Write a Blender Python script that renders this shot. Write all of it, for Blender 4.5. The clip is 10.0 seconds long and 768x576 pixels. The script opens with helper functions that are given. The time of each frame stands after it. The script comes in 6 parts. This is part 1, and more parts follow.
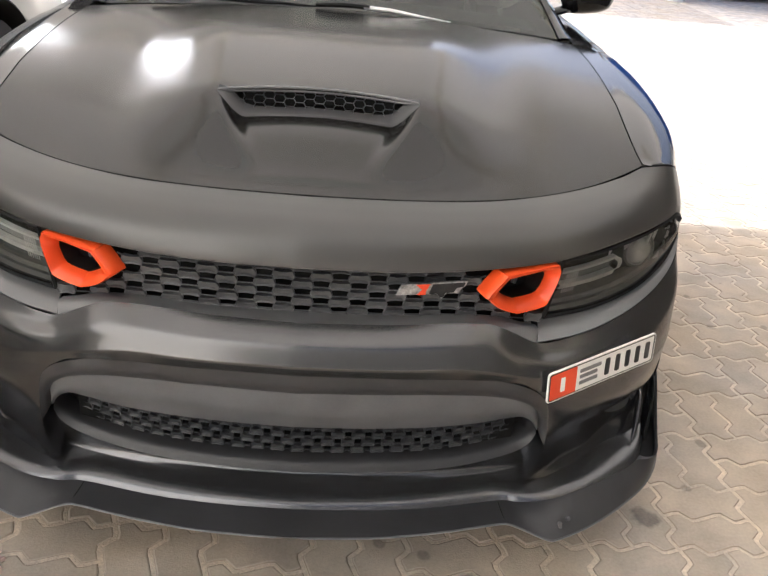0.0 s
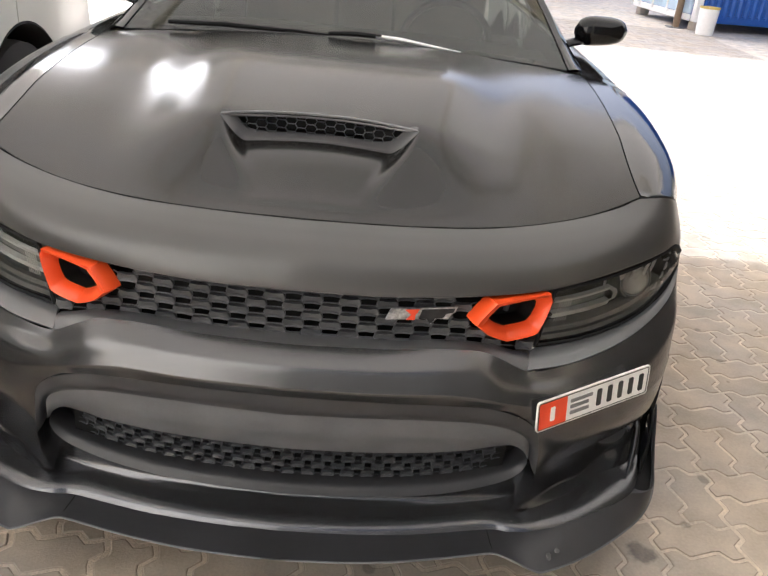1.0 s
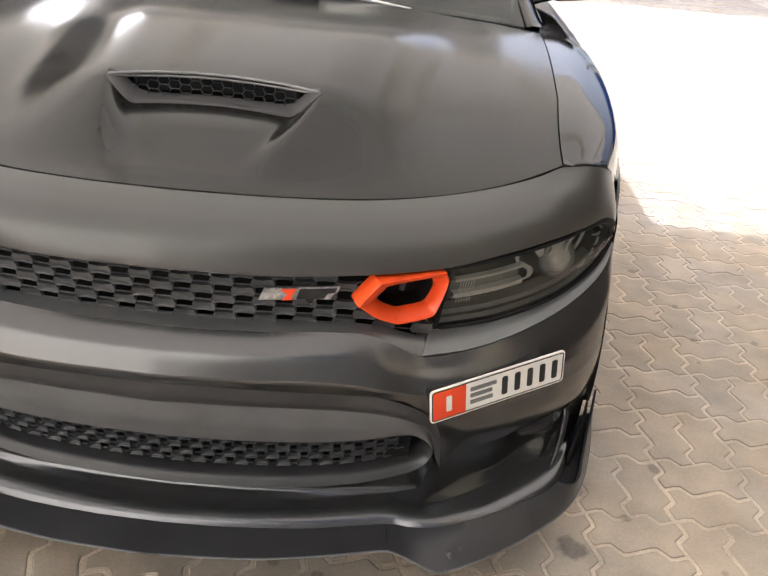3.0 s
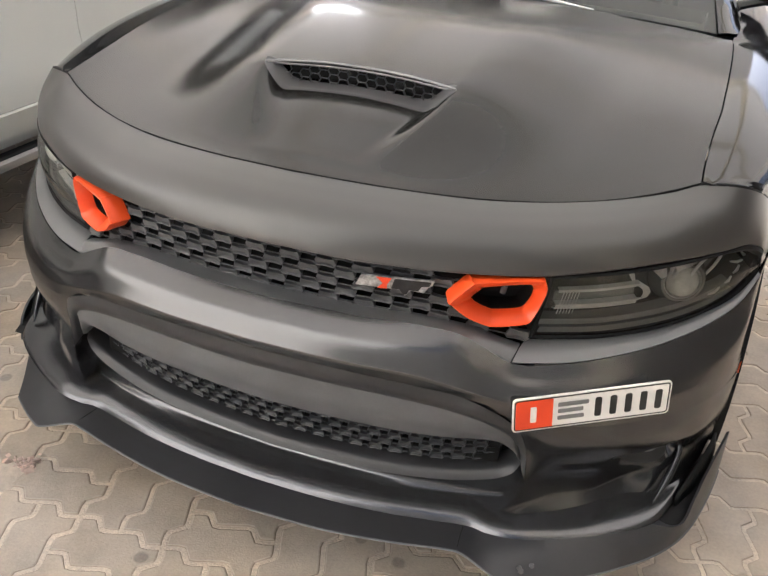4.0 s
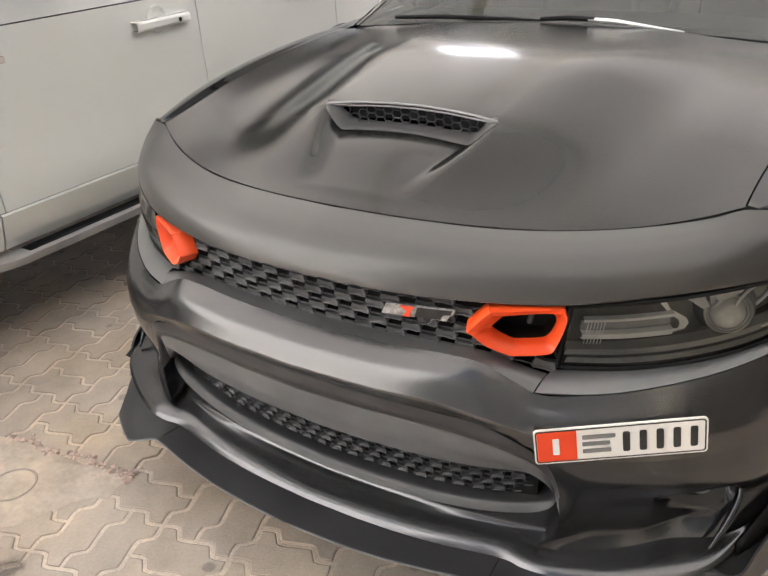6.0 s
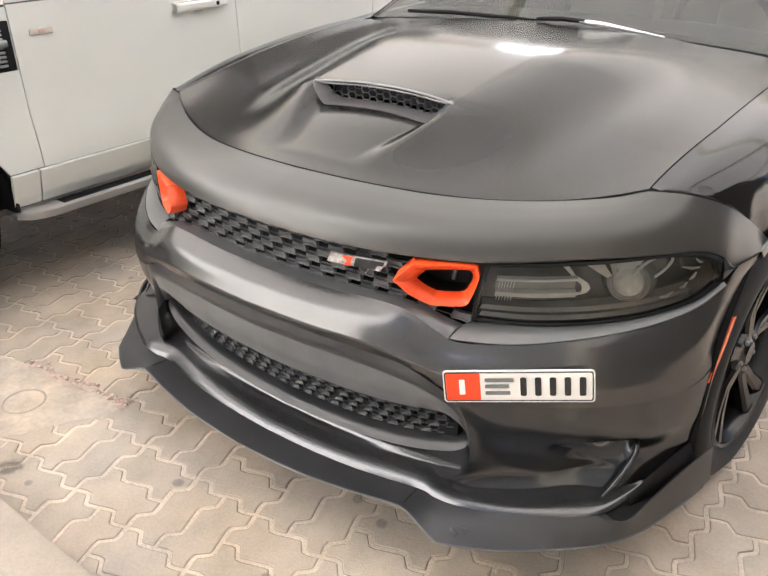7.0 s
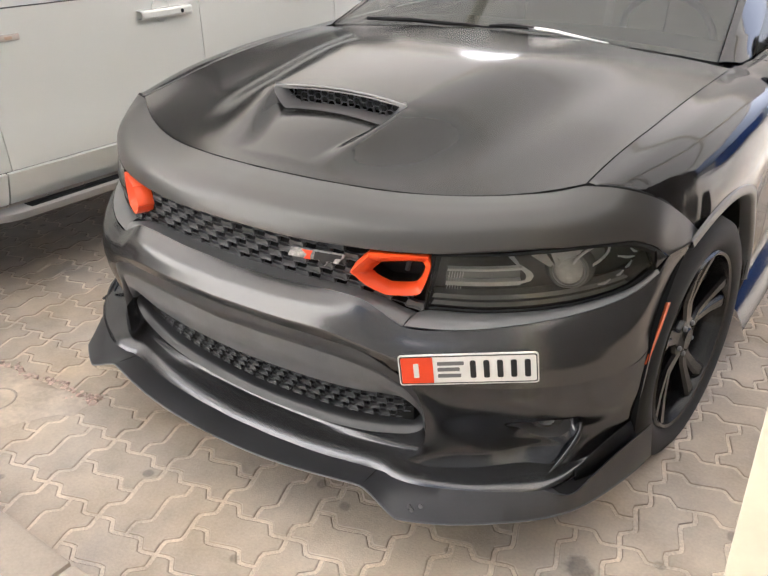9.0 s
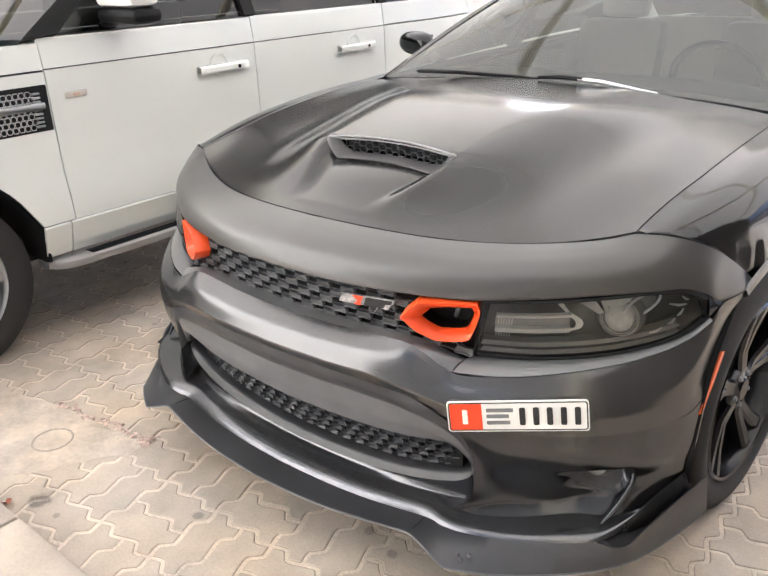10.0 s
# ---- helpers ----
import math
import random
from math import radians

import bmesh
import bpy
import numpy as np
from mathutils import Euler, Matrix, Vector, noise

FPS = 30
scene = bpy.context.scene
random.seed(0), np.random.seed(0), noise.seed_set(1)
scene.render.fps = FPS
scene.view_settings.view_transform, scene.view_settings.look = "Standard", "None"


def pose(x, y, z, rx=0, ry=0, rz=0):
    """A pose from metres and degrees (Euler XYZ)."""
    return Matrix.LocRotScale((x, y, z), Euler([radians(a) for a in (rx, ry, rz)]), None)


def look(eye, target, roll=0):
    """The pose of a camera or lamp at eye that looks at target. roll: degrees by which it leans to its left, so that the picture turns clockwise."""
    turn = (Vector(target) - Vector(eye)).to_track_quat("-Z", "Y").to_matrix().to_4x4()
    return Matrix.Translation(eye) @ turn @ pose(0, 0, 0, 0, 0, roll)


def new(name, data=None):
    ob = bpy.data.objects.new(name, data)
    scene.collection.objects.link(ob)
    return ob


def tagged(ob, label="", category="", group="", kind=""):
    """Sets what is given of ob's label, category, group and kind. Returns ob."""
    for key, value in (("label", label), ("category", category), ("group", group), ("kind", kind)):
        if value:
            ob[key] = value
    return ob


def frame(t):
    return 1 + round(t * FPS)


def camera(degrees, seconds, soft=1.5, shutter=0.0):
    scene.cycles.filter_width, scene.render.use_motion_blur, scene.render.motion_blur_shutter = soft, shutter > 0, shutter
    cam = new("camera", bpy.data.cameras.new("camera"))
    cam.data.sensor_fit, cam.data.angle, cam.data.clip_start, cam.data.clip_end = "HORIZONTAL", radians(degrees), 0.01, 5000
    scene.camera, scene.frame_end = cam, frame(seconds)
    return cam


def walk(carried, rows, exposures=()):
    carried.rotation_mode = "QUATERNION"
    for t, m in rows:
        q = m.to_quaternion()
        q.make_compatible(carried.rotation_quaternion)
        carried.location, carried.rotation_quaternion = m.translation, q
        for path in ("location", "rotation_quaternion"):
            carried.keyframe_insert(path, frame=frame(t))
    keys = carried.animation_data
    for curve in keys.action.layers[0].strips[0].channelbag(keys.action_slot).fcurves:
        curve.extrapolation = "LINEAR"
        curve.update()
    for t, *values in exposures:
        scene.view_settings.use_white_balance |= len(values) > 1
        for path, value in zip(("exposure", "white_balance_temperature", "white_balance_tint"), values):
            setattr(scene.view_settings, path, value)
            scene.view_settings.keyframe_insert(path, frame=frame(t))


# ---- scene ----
from mathutils.bvhtree import BVHTree

cam = camera(53.05, 10.0, soft=1.5)
# seconds, eye x y z, yaw, pitch, roll
ROWS = [
    (0.0, 0.081, -1.274, 1.463, -3.49, -27.90, 5.21),
    (0.5, 0.113, -1.286, 1.465, -1.75, -26.91, 4.99),
    (1.0, 0.152, -1.286, 1.471, -1.18, -26.15, 5.67),
    (1.5, 0.199, -1.287, 1.477, -0.71, -27.58, 5.34),
    (2.0, 0.272, -1.238, 1.467, -4.63, -29.19, 5.33),
    (2.2, 0.305, -1.206, 1.446, -4.24, -29.33, 5.36),
    (3.3, 0.498, -1.121, 1.459, 6.02, -28.76, 3.99),
    (3.5, 0.537, -1.109, 1.465, 10.33, -29.69, 3.09),
    (4.0, 0.658, -1.112, 1.466, 19.09, -30.07, 3.58),
    (4.5, 0.765, -1.130, 1.467, 21.23, -30.09, 2.20),
    (5.0, 0.813, -1.114, 1.466, 25.47, -30.01, 0.44),
    (5.2, 0.820, -1.094, 1.459, 27.55, -29.36, 0.05),
    (6.3, 1.042, -1.022, 1.484, 35.74, -27.24, -2.52),
    (6.5, 1.133, -1.031, 1.479, 36.94, -27.36, -0.98),
    (7.0, 1.277, -1.082, 1.478, 38.60, -27.32, -0.95),
    (7.5, 1.280, -1.106, 1.485, 36.23, -26.74, -0.34),
    (8.0, 1.251, -1.125, 1.492, 32.26, -26.77, -0.88),
    (8.5, 1.271, -1.130, 1.487, 32.18, -26.43, -1.18),
    (9.0, 1.368, -1.150, 1.495, 36.15, -26.90, -0.61),
    (9.5, 1.392, -1.164, 1.497, 38.48, -24.63, -1.34),
    (10.0, 1.378, -1.171, 1.503, 39.97, -23.32, -1.78),
]
walk(cam, [(t, pose(x, y, z, 90 + pitch, 0, yaw) @ pose(0, 0, 0, 0, 0, roll)) for t, x, y, z, yaw, pitch, roll in ROWS],
     exposures=[(0.0, 1.64, 5380, 8), (0.5, 1.60, 5380, 8), (1.0, 1.56, 5370, 8), (1.5, 1.54, 5420, 8), (2.0, 1.46, 5540, 8), (3.5, 1.72, 5380, 8), (4.5, 1.88, 5340, 8), (5.0, 1.83, 5370, 8), (6.5, 2.07, 5350, 8), (7.0, 2.32, 5340, 8), (7.5, 2.02, 5370, 8), (8.0, 1.76, 5360, 8), (8.5, 1.77, 5340, 8), (9.0, 2.06, 5320, 8), (9.5, 2.10, 5240, 8), (10.0, 2.40, 5220, 8)])

# ---- world and light ----
SUN_ROT, SUN_EL = radians(-33), radians(37.5)
world = bpy.data.worlds.new("sky")
scene.world = world
world.use_nodes = True
wn = world.node_tree
sky = wn.nodes.new("ShaderNodeTexSky")
sky.sky_type = "NISHITA"
sky.sun_disc = False
sky.sun_elevation, sky.sun_rotation = SUN_EL, SUN_ROT
sky.air_density, sky.dust_density, sky.ozone_density = 0.4, 10.0, 0.4
wn.links.new(sky.outputs[0], wn.nodes["Background"].inputs[0])
wn.nodes["Background"].inputs[1].default_value = 0.13
sun = new("sun", bpy.data.lights.new("sun", "SUN"))
sun.data.energy, sun.data.angle, sun.data.color = 2.0, radians(0.6), (1.0, 0.95, 0.87)
sun.matrix_world = look((-4.5, 7.0, 6.4), (0, 0, 0))


# ---- materials ----
def material(name, base, rough=0.5, metal=0.0, grain=(40.0, 0.15), stain=(2.5, 0.15), bump=(200.0, 0.0), coat=0.0,
             spec=0.5, island=0.0, each=0.0, placed=False, spots=0.0):
    """A node material: base colour varied at two scales, roughness varied with it, fine relief."""
    m = bpy.data.materials.new(name)
    m.use_nodes = True
    nt = m.node_tree
    b = nt.nodes["Principled BSDF"]
    co = nt.nodes.new("ShaderNodeTexCoord")
    where = nt.nodes.new("ShaderNodeNewGeometry").outputs["Position"] if placed else co.outputs["Object"]

    def noise_at(scale, detail=4.0):
        n = nt.nodes.new("ShaderNodeTexNoise")
        n.inputs["Scale"].default_value, n.inputs["Detail"].default_value = scale, detail
        nt.links.new(where, n.inputs["Vector"])
        return n.outputs["Fac"]

    def math_node(op, a, c):
        n = nt.nodes.new("ShaderNodeMath")
        n.operation = op
        for k, v in ((0, a), (1, c)):
            if isinstance(v, (int, float)):
                n.inputs[k].default_value = v
            else:
                nt.links.new(v, n.inputs[k])
        return n.outputs[0]

    fac = math_node("ADD", math_node("MULTIPLY", math_node("SUBTRACT", noise_at(grain[0]), 0.5), 2 * grain[1]),
                    math_node("MULTIPLY", math_node("SUBTRACT", noise_at(stain[0]), 0.5), 2.6 * stain[1]))
    if spots:
        # round oil drips of uneven size, and broad grime
        for scale, reach, dark in ((3.1, 0.13, 1.0), (9.0, 0.16, 0.7)):
            v = nt.nodes.new("ShaderNodeTexVoronoi")
            v.inputs["Scale"].default_value = scale
            nt.links.new(where, v.inputs["Vector"])
            wob = math_node("MULTIPLY", math_node("SUBTRACT", noise_at(26.0, 3.0), 0.5), 0.14)
            pick = nt.nodes.new("ShaderNodeSeparateColor")
            nt.links.new(v.outputs["Color"], pick.inputs[0])
            size = math_node("MULTIPLY", math_node("MAXIMUM", math_node("SUBTRACT", pick.outputs[0], 0.42), 0.0), reach * 2.2)
            gap = math_node("SUBTRACT", size, math_node("ADD", v.outputs["Distance"], wob))
            cover = math_node("MINIMUM", math_node("MAXIMUM", math_node("MULTIPLY", gap, 22.0), 0.0), 1.0)
            fac = math_node("SUBTRACT", fac, math_node("MULTIPLY", cover, spots * dark))
        fac = math_node("MAXIMUM", math_node("SUBTRACT", fac, math_node("MULTIPLY", math_node("MAXIMUM", math_node("SUBTRACT", noise_at(1.7, 5.0), 0.5), 0.0), 0.8 * spots)), -0.8)
    if island:
        g = nt.nodes.new("ShaderNodeNewGeometry")
        fac = math_node("ADD", fac, math_node("MULTIPLY", math_node("SUBTRACT", g.outputs["Random Per Island"], 0.5), 2 * island))
    if each:
        g = nt.nodes.new("ShaderNodeObjectInfo")
        fac = math_node("ADD", fac, math_node("MULTIPLY", math_node("SUBTRACT", g.outputs["Random"], 0.5), 2 * each))
    vary = nt.nodes.new("ShaderNodeMix")
    vary.data_type, vary.blend_type = "RGBA", "MULTIPLY"
    vary.inputs["Factor"].default_value = 1.0
    vary.inputs["A"].default_value = (*base, 1)
    grey = nt.nodes.new("ShaderNodeCombineColor")
    one = math_node("ADD", fac, 1.0)
    for k in range(3):
        nt.links.new(one, grey.inputs[k])
    if placed:
        # brown dust in broad drifts
        dust = math_node("SUBTRACT", noise_at(2.6, 6.0), 0.5)
        nt.links.new(math_node("ADD", one, math_node("MULTIPLY", dust, 0.20)), grey.inputs[0])
        nt.links.new(math_node("SUBTRACT", one, math_node("MULTIPLY", dust, 0.38)), grey.inputs[2])
    nt.links.new(grey.outputs[0], vary.inputs["B"])
    nt.links.new(vary.outputs["Result"], b.inputs["Base Color"])
    nt.links.new(math_node("ADD", math_node("MULTIPLY", fac, 0.25 * rough), rough), b.inputs["Roughness"])
    b.inputs["Metallic"].default_value = metal
    b.inputs["Specular IOR Level"].default_value = spec
    b.inputs["Coat Weight"].default_value = coat
    b.inputs["Coat Roughness"].default_value = 0.06
    if bump[1]:
        k = nt.nodes.new("ShaderNodeBump")
        k.inputs["Strength"].default_value, k.inputs["Distance"].default_value = bump[1], 0.002
        nt.links.new(noise_at(bump[0], 6.0 if bump[0] > 20 else 1.0), k.inputs["Height"])
        nt.links.new(k.outputs[0], b.inputs["Normal"])
    return m


def glass(name, tint, rough=0.0, through_it=0.75, dust=0.0):
    """A thin pane: clear glass that lets light pass straight, with a mirror gloss."""
    m = bpy.data.materials.new(name)
    m.use_nodes = True
    nt = m.node_tree
    out = nt.nodes["Material Output"]
    nt.nodes.remove(nt.nodes["Principled BSDF"])
    clear, gloss, mix, fres = (nt.nodes.new("ShaderNode" + k) for k in ("BsdfTransparent", "BsdfGlossy", "MixShader", "Fresnel"))
    clear.inputs[0].default_value = (*[c * through_it for c in tint], 1)
    gloss.inputs["Roughness"].default_value = rough
    fres.inputs["IOR"].default_value = 1.5
    nt.links.new(fres.outputs[0], mix.inputs[0])
    nt.links.new(clear.outputs[0], mix.inputs[1])
    nt.links.new(gloss.outputs[0], mix.inputs[2])
    film, over, co, nz, amount = (nt.nodes.new("ShaderNode" + k) for k in ("BsdfDiffuse", "MixShader", "TexCoord", "TexNoise", "Math"))
    film.inputs[0].default_value = (0.42, 0.45, 0.41, 1)
    nz.inputs["Scale"].default_value = 3.0
    amount.operation = "MULTIPLY"
    amount.inputs[1].default_value = 2 * dust
    nt.links.new(co.outputs["Object"], nz.inputs["Vector"])
    nt.links.new(nz.outputs["Fac"], amount.inputs[0])
    nt.links.new(amount.outputs[0], over.inputs[0])
    nt.links.new(mix.outputs[0], over.inputs[1])
    nt.links.new(film.outputs[0], over.inputs[2])
    nt.links.new(over.outputs[0], out.inputs[0])
    return m


M = {
    "hood": material("satin_charcoal_hood", (0.018, 0.0173, 0.0162), 0.162, grain=(300, 0.04), stain=(3, 0.08), bump=(2.2, 0.04), spec=0.38),
    "wrap": material("matte_charcoal_wrap", (0.050, 0.048, 0.0455), 0.33, grain=(400, 0.08), stain=(4, 0.10), bump=(900, 0.03), spec=0.75),
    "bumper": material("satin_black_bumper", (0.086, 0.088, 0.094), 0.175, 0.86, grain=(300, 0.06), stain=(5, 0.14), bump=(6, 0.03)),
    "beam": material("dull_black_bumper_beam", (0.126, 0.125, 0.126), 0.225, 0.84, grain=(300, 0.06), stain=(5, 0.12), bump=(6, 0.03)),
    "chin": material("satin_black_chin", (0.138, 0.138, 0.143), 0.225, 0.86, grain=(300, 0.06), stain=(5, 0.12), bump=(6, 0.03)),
    "side": material("gloss_black_paint", (0.008, 0.008, 0.009), 0.09, grain=(300, 0.05), stain=(3, 0.1), coat=0.1, spec=0.4),
    "ledge": material("grey_satin_plastic", (0.115, 0.116, 0.118), 0.34, grain=(250, 0.08), stain=(6, 0.2), bump=(700, 0.05), spec=0.95),
    "yellow": material("faded_yellow_plastic", (0.62, 0.46, 0.12), 0.5, grain=(60, 0.2), stain=(9, 0.3)),
    "trim": material("grey_gloss_trim", (0.17, 0.17, 0.172), 0.32, 0.5, grain=(250, 0.05), stain=(20, 0.1)),
    "insert": material("grey_matte_plastic", (0.130, 0.132, 0.138), 0.50, grain=(200, 0.10), stain=(9, 0.3), bump=(900, 0.06)),
    "mesh": material("black_grille_plastic", (0.088, 0.088, 0.090), 0.42, grain=(150, 0.1), stain=(7, 0.25), bump=(700, 0.05)),
    "mesh_low": material("black_intake_plastic", (0.048, 0.049, 0.051), 0.36, grain=(150, 0.1), stain=(7, 0.3), bump=(700, 0.05)),
    "lip": material("matte_black_splitter", (0.038, 0.038, 0.040), 0.38, grain=(150, 0.1), stain=(6, 0.35), bump=(500, 0.05)),
    "black": material("deep_black_plastic", (0.010, 0.010, 0.010), 0.6, bump=(300, 0.05), spec=0.15),
    "orange": material("orange_satin_paint", (0.80, 0.085, 0.012), 0.33, grain=(300, 0.03), stain=(12, 0.06)),
    "chrome": material("chrome", (0.75, 0.75, 0.76), 0.12, 1.0, grain=(300, 0.03), stain=(8, 0.05)),
    "silver": material("satin_aluminium", (0.55, 0.55, 0.55), 0.35, 1.0, grain=(300, 0.05), stain=(8, 0.1)),
    "rim": material("black_alloy", (0.007, 0.007, 0.0075), 0.22, 0.0, grain=(200, 0.1), stain=(9, 0.2), coat=0.1),
    "tyre": material("tyre_rubber", (0.022, 0.021, 0.020), 0.75, grain=(120, 0.2), stain=(9, 0.3), bump=(400, 0.2)),
    "lampbody": material("smoked_lamp_housing", (0.105, 0.102, 0.097), 0.22, grain=(100, 0.1), stain=(9, 0.2)),
    "lampgrey": material("lamp_bezel_grey", (0.30, 0.30, 0.29), 0.25, 0.2, grain=(100, 0.1), stain=(9, 0.2)),
    "bright": material("bright_reflector", (0.88, 0.88, 0.87), 0.30, 0.35, grain=(60, 0.1), stain=(20, 0.2)),
    "optic": material("projector_glass", (0.86, 0.85, 0.82), 0.12, 0.05, grain=(60, 0.20), stain=(30, 0.25), coat=0.6),
    "drl": material("lamp_light_pipe", (0.66, 0.66, 0.64), 0.25, 0.0, grain=(100, 0.1), stain=(30, 0.1)),
    "white": material("white_car_paint", (0.75, 0.765, 0.73), 0.22, grain=(300, 0.01), stain=(1.5, 0.03), coat=0.5),
    "brushed": material("brushed_step_metal", (0.40, 0.39, 0.38), 0.48, 0.5, grain=(200, 0.08), stain=(8, 0.15)),
    "pale_lamp": material("pale_amber_lamp", (0.62, 0.56, 0.50), 0.2, grain=(200, 0.05), stain=(60, 0.15), coat=0.5),
    "pale_bulb": material("lamp_bulb_amber", (0.50, 0.36, 0.27), 0.3, grain=(200, 0.05)),
    "plate": material("plate_white", (0.88, 0.87, 0.84), 0.35, grain=(200, 0.02), stain=(20, 0.06)),
    "plate_red": material("plate_red", (0.86, 0.075, 0.014), 0.35, grain=(200, 0.03), stain=(20, 0.06)),
    "ink": material("plate_ink", (0.02, 0.02, 0.02), 0.4),
    "ink_grey": material("plate_ink_grey", (0.20, 0.20, 0.20), 0.4),
    "amber": material("orange_reflector", (0.75, 0.12, 0.03), 0.2, grain=(400, 0.1), stain=(30, 0.1), coat=0.5),
    "badge": material("worn_badge", (0.36, 0.36, 0.365), 0.35, 0.5, grain=(160, 0.9), stain=(60, 0.9)),
    "badge_dark": material("badge_dark", (0.02, 0.02, 0.021), 0.4, grain=(160, 0.4), stain=(60, 0.9)),
    "seat": material("beige_upholstery", (0.30, 0.26, 0.20), 0.7, bump=(400, 0.2)),
    "dash": material("dash_plastic", (0.03, 0.03, 0.03), 0.6, bump=(400, 0.1)),
    "paver": material("grey_tan_paver", (0.515, 0.442, 0.354), 0.85, grain=(120, 0.16), stain=(7, 0.30), bump=(200, 0.4), each=0.09, placed=True, spots=0.46),
    "paver_far": material("grey_tan_paver_field", (0.515, 0.442, 0.354), 0.85, grain=(120, 0.16), stain=(7, 0.30), bump=(200, 0.4), island=0.09, placed=True, spots=0.46),
    "joint": material("cement_joint", (0.66, 0.575, 0.465), 0.9, grain=(160, 0.35), stain=(7, 0.45), bump=(220, 0.9), placed=True, spots=0.35),
    # joint grime, with the shadow line along each stone's edge painted in
    "grime_shade": material("grimy_shaded_paver_edge", (0.36, 0.30, 0.235), 0.9, grain=(60, 0.4), stain=(6, 0.5), placed=True),
    "patch": material("cement_patch", (0.56, 0.485, 0.395), 0.9, grain=(60, 0.22), stain=(9, 0.40), bump=(70, 1.0), placed=True),
    "kerb": material("concrete_kerb", (0.44, 0.38, 0.31), 0.85, grain=(120, 0.15), stain=(5, 0.2), bump=(200, 0.4)),
    "cream": material("cream_painted_steel", (0.80, 0.74, 0.58), 0.45, grain=(60, 0.05), stain=(14, 0.10), bump=(90, 0.1)),
    "steel": material("dark_galvanised_steel", (0.20, 0.19, 0.18), 0.5, 0.2),
    "blue": material("blue_container_paint", (0.018, 0.10, 0.42), 0.45, grain=(20, 0.08), stain=(2, 0.2)),
    "paleblue": material("pale_container_paint", (0.55, 0.68, 0.80), 0.5, grain=(20, 0.06), stain=(2, 0.15)),
    "leaf": material("leaf_green", (0.07, 0.12, 0.025), 0.55, grain=(30, 0.2), stain=(3, 0.3), island=0.35),
    "dryleaf": material("dry_leaf", (0.45, 0.14, 0.07), 0.7, grain=(90, 0.3)),
    "bark": material("palm_bark", (0.20, 0.14, 0.09), 0.9, grain=(20, 0.3), bump=(40, 0.6)),
    "wall_brown": material("brown_blocker_wall", (0.085, 0.079, 0.070), 0.8, grain=(30, 0.1), stain=(1.0, 0.2), bump=(60, 0.3)),
    "wall": material("cream_added_wall", (0.80, 0.755, 0.66), 0.85, grain=(40, 0.05), stain=(1.2, 0.10), bump=(120, 0.3)),
    "debris": material("brick_rubble", (0.60, 0.47, 0.40), 0.9, grain=(60, 0.3), stain=(30, 0.3), island=0.35),
    "glass": glass("tinted_glass", (0.60, 0.70, 0.63), through_it=0.31, dust=0.075),
    "glass_dark": glass("dark_glass", (0.5, 0.52, 0.5), through_it=0.12),
    "lens": glass("headlamp_lens", (0.9, 0.9, 0.88), through_it=0.95, dust=0.025),
}
# shade cloth: lets part of the sunlight glow through
m = bpy.data.materials.new("beige_shade_cloth")
m.use_nodes = True
nt = m.node_tree
b = nt.nodes["Principled BSDF"]
b.inputs["Base Color"].default_value, b.inputs["Roughness"].default_value = (0.50, 0.465, 0.42, 1), 0.9
tl, mx = nt.nodes.new("ShaderNodeBsdfTranslucent"), nt.nodes.new("ShaderNodeMixShader")
tl.inputs[0].default_value = (0.68, 0.63, 0.555, 1)
mx.inputs[0].default_value = 0.56
nt.links.new(b.outputs[0], mx.inputs[1])
nt.links.new(tl.outputs[0], mx.inputs[2])
nt.links.new(mx.outputs[0], nt.nodes["Material Output"].inputs[0])
M["cloth"] = m


# ---- building helpers ----
def cr(points, n):
    """n points along a Catmull-Rom curve through the given points."""
    p = np.array(points, float)
    if len(p) == 1:
        return np.repeat(p, n, 0)
    s = np.r_[0, np.cumsum(np.maximum(np.linalg.norm(np.diff(p, axis=0), axis=1), 1e-6) ** 0.75)]
    tan = np.empty_like(p)
    for i in range(len(p)):
        a, c = max(i - 1, 0), min(i + 1, len(p) - 1)
        if 0 < i < len(p) - 1:
            l, r = s[i] - s[i - 1], s[i + 1] - s[i]
            tan[i] = ((p[i] - p[i - 1]) / l * r + (p[i + 1] - p[i]) / r * l) / (l + r)
        else:
            tan[i] = (p[c] - p[a]) / (s[c] - s[a])
    u = np.linspace(0, s[-1], n)
    k = np.clip(np.searchsorted(s, u, side="right") - 1, 0, len(p) - 2)
    h = (s[k + 1] - s[k])[:, None]
    w = (u[:, None] - s[k][:, None]) / h
    return ((2 * w**3 - 3 * w**2 + 1) * p[k] + (w**3 - 2 * w**2 + w) * h * tan[k]
            + (-2 * w**3 + 3 * w**2) * p[k + 1] + (w**3 - w**2) * h * tan[k + 1])


def skin(rows, n=40, sub=6, sharp=()):
    """A grid of points: each row a list of control points, run through lengthwise; crosswise a curve through the rows, broken at the sharp ones."""
    g = np.array([cr(r, n) for r in rows])
    cuts = [0, *sorted(sharp), len(rows) - 1]
    out = []
    for a, c in zip(cuts, cuts[1:]):
        piece = np.array([cr(g[a:c + 1, j], (c - a) * sub + 1) for j in range(n)]).transpose(1, 0, 2)
        out += list(piece if not out else piece[1:])
    return np.array(out)


def both(g):
    """The grid for x from the middle outwards, with its mirror image put before it."""
    return np.concatenate([g[:, :0:-1] * (-1, 1, 1), g], 1)


